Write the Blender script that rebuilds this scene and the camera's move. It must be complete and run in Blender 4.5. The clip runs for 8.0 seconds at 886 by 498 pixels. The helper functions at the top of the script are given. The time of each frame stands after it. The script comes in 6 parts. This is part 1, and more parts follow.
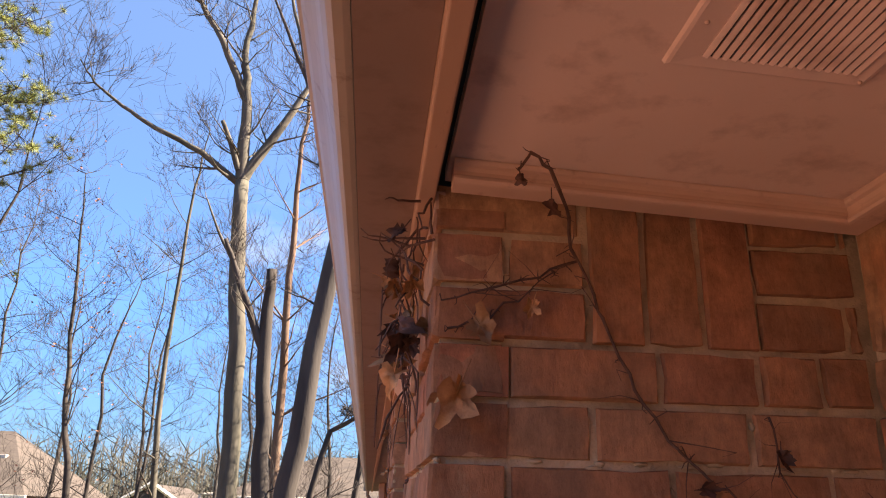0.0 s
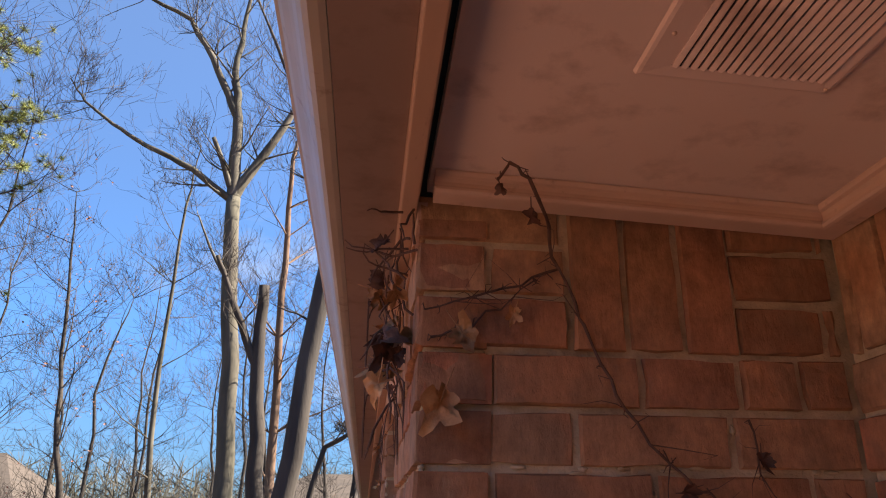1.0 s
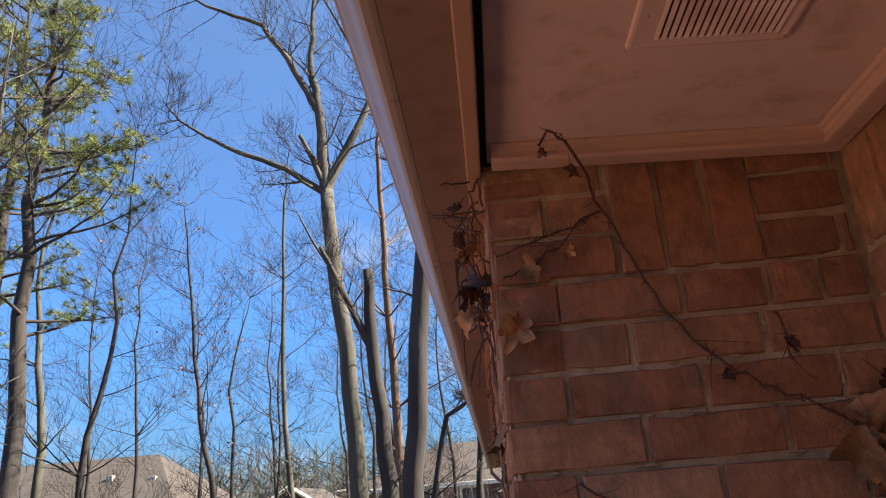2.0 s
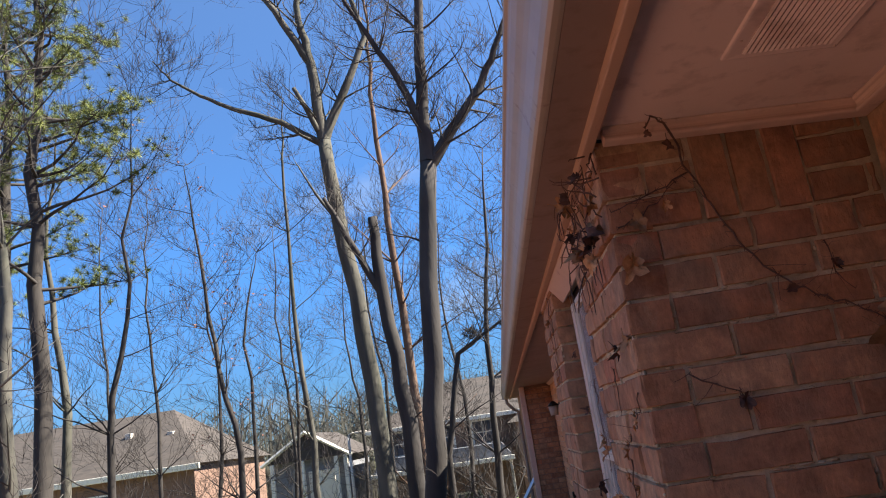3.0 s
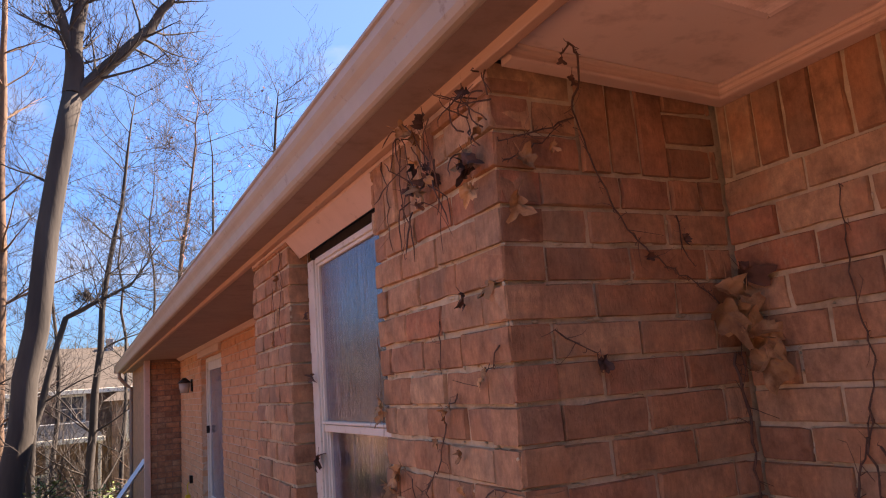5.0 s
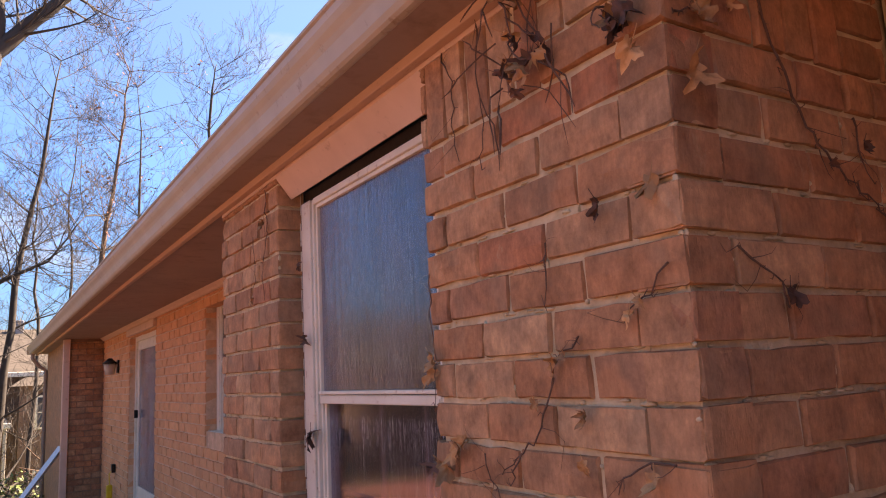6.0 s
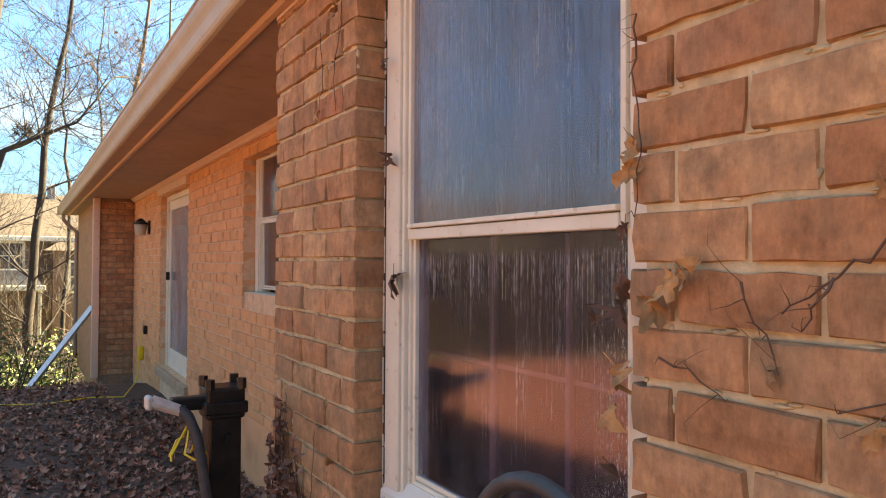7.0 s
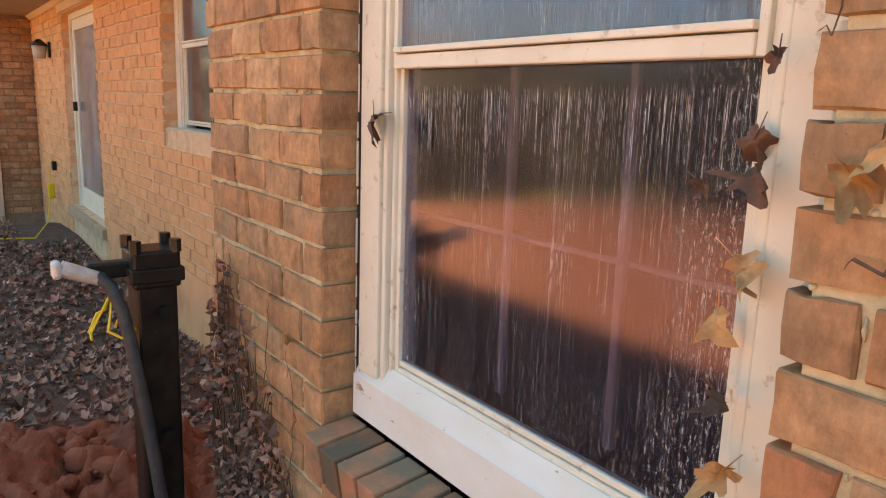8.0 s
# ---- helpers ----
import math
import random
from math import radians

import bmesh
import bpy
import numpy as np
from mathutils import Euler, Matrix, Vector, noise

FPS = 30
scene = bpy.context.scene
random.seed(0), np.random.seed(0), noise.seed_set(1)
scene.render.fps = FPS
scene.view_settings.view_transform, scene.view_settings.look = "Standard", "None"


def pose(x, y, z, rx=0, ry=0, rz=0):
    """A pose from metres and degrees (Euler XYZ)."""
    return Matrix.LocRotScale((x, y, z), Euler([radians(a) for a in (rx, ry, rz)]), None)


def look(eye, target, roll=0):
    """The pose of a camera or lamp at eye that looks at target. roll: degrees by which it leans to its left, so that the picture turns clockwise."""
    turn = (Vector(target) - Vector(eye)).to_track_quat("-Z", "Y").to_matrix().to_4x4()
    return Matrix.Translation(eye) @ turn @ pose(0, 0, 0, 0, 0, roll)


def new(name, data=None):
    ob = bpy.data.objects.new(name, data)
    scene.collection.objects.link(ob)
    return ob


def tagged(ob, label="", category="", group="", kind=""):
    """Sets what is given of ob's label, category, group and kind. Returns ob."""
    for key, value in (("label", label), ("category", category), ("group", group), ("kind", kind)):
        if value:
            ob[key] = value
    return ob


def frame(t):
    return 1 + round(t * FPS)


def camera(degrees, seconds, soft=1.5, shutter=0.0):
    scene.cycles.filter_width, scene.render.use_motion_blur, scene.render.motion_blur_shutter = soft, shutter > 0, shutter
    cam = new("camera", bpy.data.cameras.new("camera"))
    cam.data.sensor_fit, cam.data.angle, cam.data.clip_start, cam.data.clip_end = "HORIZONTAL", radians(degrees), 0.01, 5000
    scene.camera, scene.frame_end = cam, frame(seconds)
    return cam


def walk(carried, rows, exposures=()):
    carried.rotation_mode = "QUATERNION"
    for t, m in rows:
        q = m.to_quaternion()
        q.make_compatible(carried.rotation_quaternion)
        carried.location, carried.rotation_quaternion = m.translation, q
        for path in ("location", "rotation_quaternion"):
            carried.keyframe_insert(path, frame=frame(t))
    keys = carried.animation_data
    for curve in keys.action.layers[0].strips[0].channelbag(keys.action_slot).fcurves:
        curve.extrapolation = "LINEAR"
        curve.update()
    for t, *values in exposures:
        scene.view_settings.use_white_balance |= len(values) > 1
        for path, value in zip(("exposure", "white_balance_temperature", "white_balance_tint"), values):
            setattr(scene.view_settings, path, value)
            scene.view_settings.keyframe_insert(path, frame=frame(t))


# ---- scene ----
cam = camera(61.9, 8.0, soft=1.1)
PATH = [
    (0, (-0.075, -0.987, 1.84), (0.089, 0.887, 2.52), 1.4),
    (0.5, (-0.078, -0.997, 1.844), (0.087, 0.867, 2.55), 1.4),
    (1, (-0.061, -1.0, 1.83), (0.12, 0.859, 2.545), 0.4),
    (1.2, (-0.043, -1.031, 1.811), (0.111, 0.832, 2.524), -0.2),
    (1.5, (0.003, -1.103, 1.772), (0.067, 0.77, 2.471), -1.5),
    (1.8, (-0.003, -1.156, 1.739), (-0.040, 0.731, 2.402), -3.9),
    (2, (-0.03, -1.244, 1.724), (-0.11, 0.648, 2.367), -4.9),
    (2.2, (-0.074, -1.379, 1.714), (-0.182, 0.52, 2.331), -5.9),
    (3.3, (-0.422, -1.702, 1.671), (-0.416, 0.244, 2.13), -11.2),
    (3.5, (-0.487, -1.704, 1.686), (-0.312, 0.24, 2.123), -10.9),
    (4, (-0.67, -1.706, 1.657), (-0.087, 0.172, 2.018), -7.9),
    (4.5, (-0.73, -1.583, 1.66), (0.082, 0.214, 1.995), -5.5),
    (4.7, (-0.723, -1.436, 1.654), (0.116, 0.345, 2.004), -5.0),
    (5.8, (-0.86, -0.83, 1.607), (0.152, 0.864, 1.937), -3.2),
    (6, (-0.827, -0.686, 1.571), (0.215, 0.99, 1.9), -3.0),
    (6.5, (-0.731, -0.35, 1.519), (0.257, 1.372, 1.761), -1.5),
    (6.8, (-0.748, -0.196, 1.456), (0.222, 1.547, 1.591), -0.6),
    (7, (-0.748, -0.066, 1.434), (0.243, 1.671, 1.474), 0.3),
    (7.3, (-0.730, 0.106, 1.418), (0.320, 1.800, 1.313), 1.1),
    (7.5, (-0.705, 0.188, 1.426), (0.387, 1.851, 1.223), 1.3),
    (8, (-0.666, 0.342, 1.432), (0.476, 1.938, 1.045), 1.9),
]
EXPOSURES = [
    (0, 2.70, 8000, 18), (0.5, 2.42, 7500, 16), (1, 2.33, 7400, 14), (2, 2.16, 6950, 11), (3.5, 1.98, 6450, 9), (4, 2.10, 6600, 12),
    (4.5, 2.36, 7500, 22), (6, 2.77, 8900, 25), (6.5, 2.99, 10200, 18), (7, 3.38, 11400, 5), (7.5, 3.82, 12100, -1), (8, 3.95, 13600, -1),
]
walk(cam, [(t, look(eye, target, roll)) for t, eye, target, roll in PATH], EXPOSURES)

# ---- world, sun ----
SUN_AZ, SUN_EL = radians(84), radians(44)
SUN_DIR = Vector((math.sin(SUN_AZ) * math.cos(SUN_EL), math.cos(SUN_AZ) * math.cos(SUN_EL), math.sin(SUN_EL)))
world = bpy.data.worlds.new("world")
scene.world = world
world.use_nodes = True
wn, wl = world.node_tree.nodes, world.node_tree.links
sky = wn.new("ShaderNodeTexSky")
sky.sky_type, sky.sun_disc, sky.sun_elevation, sky.sun_rotation = "NISHITA", False, SUN_EL, SUN_AZ
sky.air_density, sky.dust_density, sky.ozone_density = 0.8, 0.0, 3.0
bg = wn["Background"]
bg.inputs["Strength"].default_value = 0.085
# clear blue above, paler near the horizon, thin drifting cloud
geo = wn.new("ShaderNodeTexCoord")
sep = wn.new("ShaderNodeSeparateXYZ")
wl.new(geo.outputs["Generated"], sep.inputs[0])
lift = wn.new("ShaderNodeValToRGB")
for e, (p, v) in zip((lift.color_ramp.elements[0], lift.color_ramp.elements[1], lift.color_ramp.elements.new(0.25)), ((0.0, (0.108, 0.155, 0.218)), (1.0, (1.55, 1.9, 2.15)), (0.25, (0.285, 0.505, 0.71)))):
    e.position, e.color = p, (*v, 1)
wl.new(sep.outputs["Z"], lift.inputs[0])
toned = wn.new("ShaderNodeMix")
toned.data_type, toned.blend_type = "RGBA", "MULTIPLY"
toned.inputs[0].default_value = 1.0
wl.new(sky.outputs[0], toned.inputs[6])
wl.new(lift.outputs[0], toned.inputs[7])
mapping = wn.new("ShaderNodeMapping")
mapping.inputs["Scale"].default_value = (1.0, 1.0, 2.6)
wl.new(geo.outputs["Generated"], mapping.inputs["Vector"])
puff = wn.new("ShaderNodeTexNoise")
puff.inputs["Scale"].default_value, puff.inputs["Detail"].default_value, puff.inputs["Roughness"].default_value = 3.2, 7.0, 0.55
wl.new(mapping.outputs[0], puff.inputs["Vector"])
cover = wn.new("ShaderNodeValToRGB")
cover.color_ramp.elements[0].position, cover.color_ramp.elements[1].position = 0.57, 0.95
wl.new(puff.outputs["Fac"], cover.inputs[0])
cloudy = wn.new("ShaderNodeMix")
cloudy.data_type = "RGBA"
cloudy.inputs[7].default_value = (2.1, 2.35, 2.7, 1)
wl.new(cover.outputs[0], cloudy.inputs[0])
wl.new(toned.outputs[2], cloudy.inputs[6])
wl.new(cloudy.outputs[2], bg.inputs["Color"])
sun = new("sun", bpy.data.lights.new("sun", "SUN"))
sun.data.energy, sun.data.angle, sun.data.color = 5.0, radians(0.5), (1.0, 0.93, 0.82)
sun.matrix_world = look(SUN_DIR * 60, (0, 0, 0))

# ---- materials ----
def material(name):
    m = bpy.data.materials.new(name)
    m.use_nodes = True
    return m, m.node_tree.nodes, m.node_tree.links, m.node_tree.nodes["Principled BSDF"]


def ramp(nodes, links, source, stops):
    r = nodes.new("ShaderNodeValToRGB")
    while len(r.color_ramp.elements) < len(stops):
        r.color_ramp.elements.new(0.5)
    for e, (p, c) in zip(r.color_ramp.elements, stops):
        e.position, e.color = p, (*c, 1)
    links.new(source, r.inputs[0])
    return r.outputs[0]


def noise_tex(nodes, links, scale, detail=4.0, stretch=(1, 1, 1), rough=0.55):
    co = nodes.new("ShaderNodeNewGeometry")
    mp = nodes.new("ShaderNodeMapping")
    mp.inputs["Scale"].default_value = stretch
    links.new(co.outputs["Position"], mp.inputs["Vector"])
    n = nodes.new("ShaderNodeTexNoise")
    n.inputs["Scale"].default_value, n.inputs["Detail"].default_value, n.inputs["Roughness"].default_value = scale, detail, rough
    links.new(mp.outputs[0], n.inputs["Vector"])
    return n.outputs["Fac"]


def blend(nodes, links, fac, a, b, mode="MIX"):
    m = nodes.new("ShaderNodeMix")
    m.data_type, m.blend_type = "RGBA", mode
    for sock, v in ((m.inputs[0], fac), (m.inputs[6], a), (m.inputs[7], b)):
        if isinstance(v, (int, float)):
            sock.default_value = v
        elif isinstance(v, tuple):
            sock.default_value = (*v, 1)
        else:
            links.new(v, sock)
    return m.outputs[2]


def bump(nodes, links, shader, height, strength, distance):
    b = nodes.new("ShaderNodeBump")
    b.inputs["Strength"].default_value, b.inputs["Distance"].default_value = strength, distance
    links.new(height, b.inputs["Height"])
    links.new(b.outputs[0], shader.inputs["Normal"])


def surface(name, a, b, scale=8.0, stain=None, stain_scale=1.5, stain_at=(0.5, 0.7), rough=0.8, metal=0.0, relief=0.3, depth=0.002,
            stretch=(1, 1, 1), fine=60.0, vary=0.0, island=False):
    """Two colours in a medium grain, a stain of its own shape, fine relief."""
    m, n, l, s = material(name)
    col = ramp(n, l, noise_tex(n, l, scale, 6, stretch), [(0.3, a), (0.7, b)])
    if stain:
        mask = ramp(n, l, noise_tex(n, l, stain_scale, 7, stretch, 0.65), [(stain_at[0], (0, 0, 0)), (stain_at[1], (1, 1, 1))])
        col = blend(n, l, mask, col, stain)
    if vary:
        if island:
            src = n.new("ShaderNodeNewGeometry").outputs["Random Per Island"]
        else:
            src = n.new("ShaderNodeObjectInfo").outputs["Random"]
        v = ramp(n, l, src, [(0.0, (1 - vary,) * 3), (1.0, (1 + 0.6 * vary,) * 3)])
        col = blend(n, l, 1.0, col, v, "MULTIPLY")
    l.new(col, s.inputs["Base Color"])
    s.inputs["Roughness"].default_value, s.inputs["Metallic"].default_value = rough, metal
    bump(n, l, s, noise_tex(n, l, fine, 5, stretch), relief, depth)
    return m


def brick_material(name, island, warm=(1, 1, 1), plain=0.0):
    m, n, l, s = material(name)
    if island:
        rnd = n.new("ShaderNodeNewGeometry").outputs["Random Per Island"]
    else:
        rnd = n.new("ShaderNodeObjectInfo").outputs["Random"]
    body = ramp(n, l, rnd, [(0.0, (0.29, 0.135, 0.085)), (0.25, (0.47, 0.25, 0.155)), (0.5, (0.39, 0.18, 0.105)), (0.75, (0.52, 0.305, 0.195)), (0.9, (0.36, 0.20, 0.135)), (1.0, (0.43, 0.175, 0.105))])
    cloud = ramp(n, l, noise_tex(n, l, 15, 8, (1, 1, 1), 0.72), [(0.32, (0.58, 0.55, 0.54)), (0.66, (1.24, 1.21, 1.17))])
    col = blend(n, l, 1.0, body, cloud, "MULTIPLY")
    burnt = ramp(n, l, noise_tex(n, l, 8.0, 3, (1, 1, 0.8), 0.5), [(0.52, (0, 0, 0)), (0.64, (0.40, 0.40, 0.40))])
    col = blend(n, l, burnt, col, (0.28, 0.175, 0.12))
    fired = ramp(n, l, noise_tex(n, l, 6.1, 3, (1.2, 0.8, 1), 0.5), [(0.58, (0, 0, 0)), (0.66, (0.55, 0.55, 0.55))])
    col = blend(n, l, fired, col, (0.50, 0.22, 0.12))
    soot = ramp(n, l, noise_tex(n, l, 4.3, 7, (1, 1, 1), 0.7), [(0.52, (0, 0, 0)), (0.72, (0.55, 0.55, 0.55))])
    col = blend(n, l, soot, col, (0.16, 0.10, 0.075))
    grain = ramp(n, l, noise_tex(n, l, 85, 6, (1, 1, 0.4), 0.7), [(0.3, (0.82, 0.81, 0.80)), (0.7, (1.14, 1.13, 1.12))])
    col = blend(n, l, 1.0, col, grain, "MULTIPLY")
    smear = ramp(n, l, noise_tex(n, l, 8.5, 9, (1, 1, 0.55), 0.75), [(0.62, (0, 0, 0)), (0.70, (0.42, 0.42, 0.42))])
    col = blend(n, l, smear, col, (0.47, 0.36, 0.25))
    speck = ramp(n, l, noise_tex(n, l, 210, 3), [(0.70, (0, 0, 0)), (0.76, (0.7, 0.7, 0.7))])
    col = blend(n, l, speck, col, (0.16, 0.09, 0.06))
    col = blend(n, l, plain, col, (0.42, 0.25, 0.155))
    col = blend(n, l, 1.0, col, warm, "MULTIPLY")
    l.new(col, s.inputs["Base Color"])
    s.inputs["Roughness"].default_value = 0.88
    s.inputs["Specular IOR Level"].default_value = 0.25
    bump(n, l, s, noise_tex(n, l, 80, 8, (1, 1, 0.4), 0.7), 0.8, 0.004)
    return m


BRICK = brick_material("brick_red", False, (1.16, 1.27, 1.16))
BRICK_FAR = brick_material("brick_red_far", True, (1.16, 1.27, 1.16))
# brighter, more orange brick for the long wall: bounced sunlight put into the colour
BRICK_LIT = brick_material("brick_lit", False, (1.76, 1.64, 1.40), 0.66)
BRICK_LIT_FAR = brick_material("brick_lit_far", True, (1.76, 1.64, 1.40), 0.66)
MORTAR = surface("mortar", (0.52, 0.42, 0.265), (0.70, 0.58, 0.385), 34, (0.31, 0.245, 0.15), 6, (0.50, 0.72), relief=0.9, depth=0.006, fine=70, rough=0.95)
# long wall's mortar, lightened in the same way for bounced light
MORTAR_LIT = surface("mortar_lit", (0.66, 0.45, 0.29), (0.78, 0.55, 0.37), 30, (0.46, 0.31, 0.20), 6, relief=0.8, depth=0.006, fine=70, rough=0.95)
# mortar darkened for the shade on the far wing's return
MORTAR_SHADED = surface("mortar_shaded", (0.26, 0.165, 0.11), (0.34, 0.22, 0.15), 30, (0.20, 0.13, 0.09), 6, relief=0.6, depth=0.004, rough=0.95)
PEELING = surface("peeling_white_paint", (0.68, 0.66, 0.58), (0.76, 0.80, 0.80), 9, (0.34, 0.25, 0.18), 30, (0.635, 0.665), 0.55, relief=0.5, depth=0.002, stretch=(1, 0.45, 1), fine=40)
SOFFIT = surface("soffit_paint", (0.80, 0.635, 0.53), (0.85, 0.69, 0.585), 4, (0.52, 0.375, 0.295), 10, (0.52, 0.76), 0.42, relief=0.45, depth=0.0022, fine=30)
# darker copy of the soffit paint, with the eave's shade in the colour
SOFFIT_SHADED = surface("shaded_soffit_paint", (0.29, 0.20, 0.155), (0.35, 0.245, 0.19), 3, (0.22, 0.15, 0.115), 12, (0.52, 0.70), 0.6, relief=0.3, depth=0.002, fine=28)
TRIM = surface("trim_paint", (0.66, 0.47, 0.35), (0.72, 0.52, 0.395), 12, (0.42, 0.26, 0.18), 18, (0.6, 0.75), 0.6, relief=0.2, depth=0.001)
ORANGE = surface("board_paint", (0.53, 0.34, 0.225), (0.60, 0.40, 0.27), 10, (0.34, 0.20, 0.135), 40, (0.60, 0.74), 0.65, relief=0.3, depth=0.001, stretch=(1, 0.25, 1))
GUTTER = surface("gutter_paint", (0.42, 0.365, 0.28), (0.49, 0.43, 0.335), 6, (0.31, 0.23, 0.165), 22, (0.60, 0.72), 0.38, relief=0.06, depth=0.001)
FASCIA = surface("fascia_brown", (0.30, 0.215, 0.165), (0.35, 0.255, 0.20), 5, (0.23, 0.16, 0.12), 10, rough=0.6, relief=0.1, depth=0.001)
WHITE = surface("white_paint", (0.70, 0.66, 0.55), (0.80, 0.765, 0.655), 7, (0.42, 0.31, 0.22), 34, (0.60, 0.74), 0.5, relief=0.25, depth=0.001)
FRAME_DARK = surface("caulk_and_shadow_dark", (0.016, 0.014, 0.013), (0.03, 0.026, 0.024), 40)
# near-black: the darkness indoors is put into the colour
DARK_INSIDE = surface("dark_inside", (0.010, 0.008, 0.011), (0.018, 0.015, 0.019), 2)
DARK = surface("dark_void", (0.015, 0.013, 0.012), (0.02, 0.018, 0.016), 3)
STEEL = surface("black_steel", (0.012, 0.012, 0.013), (0.03, 0.028, 0.027), 20, (0.10, 0.05, 0.03), 30, (0.62, 0.75), 0.38, 0.6, 0.3, 0.001)
CHROME = surface("zinc_fitting", (0.50, 0.50, 0.50), (0.68, 0.68, 0.67), 30, rough=0.45, metal=0.35)
RUBBER = surface("hose_rubber", (0.025, 0.032, 0.038), (0.05, 0.058, 0.065), 40, rough=0.5)
YELLOW = surface("yellow_plastic", (0.75, 0.50, 0.02), (0.8, 0.56, 0.04), 20, rough=0.4)
ALUMINIUM = surface("ladder_metal", (0.55, 0.56, 0.57), (0.66, 0.67, 0.68), 20, rough=0.35, metal=0.8)
CLAY = surface("red_clay", (0.22, 0.050, 0.027), (0.36, 0.10, 0.052), 7, (0.18, 0.055, 0.035), 3, rough=0.95, relief=0.8, depth=0.02, fine=30)
SHINGLE = surface("shingles", (0.095, 0.078, 0.066), (0.15, 0.125, 0.108), 3, (0.07, 0.058, 0.05), 0.8, rough=0.95, stretch=(1, 1, 6), fine=20)
SIDING = surface("siding_grey", (0.17, 0.175, 0.19), (0.23, 0.235, 0.25), 2, rough=0.7, stretch=(0.2, 0.2, 6))
SIDING_TAN = surface("siding_tan", (0.48, 0.43, 0.36), (0.54, 0.49, 0.42), 2, rough=0.7)
# clay stain, with the colour raised for the light bounced onto the wall foot
CONCRETE = surface("stained_lit_parging", (0.72, 0.35, 0.18), (0.80, 0.41, 0.22), 5, (0.62, 0.27, 0.135), 3, rough=0.95, relief=0.5, depth=0.004)
BARK_GREY = surface("bark_grey", (0.042, 0.040, 0.031), (0.115, 0.106, 0.085), 2.2, (0.058, 0.062, 0.038), 0.9, rough=0.95, relief=0.6, depth=0.02, stretch=(1, 1, 0.2), fine=14)
BARK_RED = surface("bark_orange", (0.095, 0.058, 0.040), (0.19, 0.118, 0.078), 2.4, (0.12, 0.08, 0.06), 1.0, rough=0.95, relief=0.7, depth=0.02, stretch=(1, 1, 0.3), fine=12)
BARK_DARK = surface("bark_dark", (0.024, 0.020, 0.018), (0.060, 0.051, 0.044), 2.5, rough=0.95, relief=0.6, depth=0.02, stretch=(1, 1, 0.25), fine=12)
TWIG = surface("twigs", (0.026, 0.021, 0.019), (0.056, 0.046, 0.040), 3, rough=0.95)
NEEDLE = surface("pine_needles", (0.11, 0.15, 0.035), (0.27, 0.30, 0.07), 3, rough=0.7, vary=0.4, island=True)
BUSH = surface("bush_leaves", (0.06, 0.11, 0.025), (0.17, 0.22, 0.06), 5, rough=0.5, vary=0.5, island=True)
# leaves kept near-black so that the window mirrors them dark
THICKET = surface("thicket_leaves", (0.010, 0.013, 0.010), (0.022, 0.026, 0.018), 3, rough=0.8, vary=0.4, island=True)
OAKLEAF = surface("dead_oak_leaves", (0.20, 0.08, 0.05), (0.30, 0.13, 0.08), 5, rough=0.8, vary=0.4, island=True)
LEAF = surface("dry_leaf", (0.41, 0.21, 0.09), (0.57, 0.33, 0.15), 30, (0.27, 0.12, 0.05), 25, (0.5, 0.7), 0.7, relief=0.6, depth=0.003, fine=120, vary=0.45)
LEAF_DARK = surface("dark_dry_leaf", (0.10, 0.045, 0.03), (0.17, 0.08, 0.05), 30, (0.05, 0.03, 0.02), 25, (0.5, 0.7), 0.7, relief=0.6, depth=0.003, fine=120, vary=0.4)
LITTER = surface("litter_leaves", (0.20, 0.092, 0.066), (0.44, 0.235, 0.17), 12, (0.62, 0.50, 0.44), 18, (0.62, 0.72), 0.7, vary=0.65, island=True)
VINE = surface("vine_stem", (0.09, 0.05, 0.035), (0.17, 0.10, 0.07), 60, rough=0.95, relief=0.8, depth=0.002, fine=200)


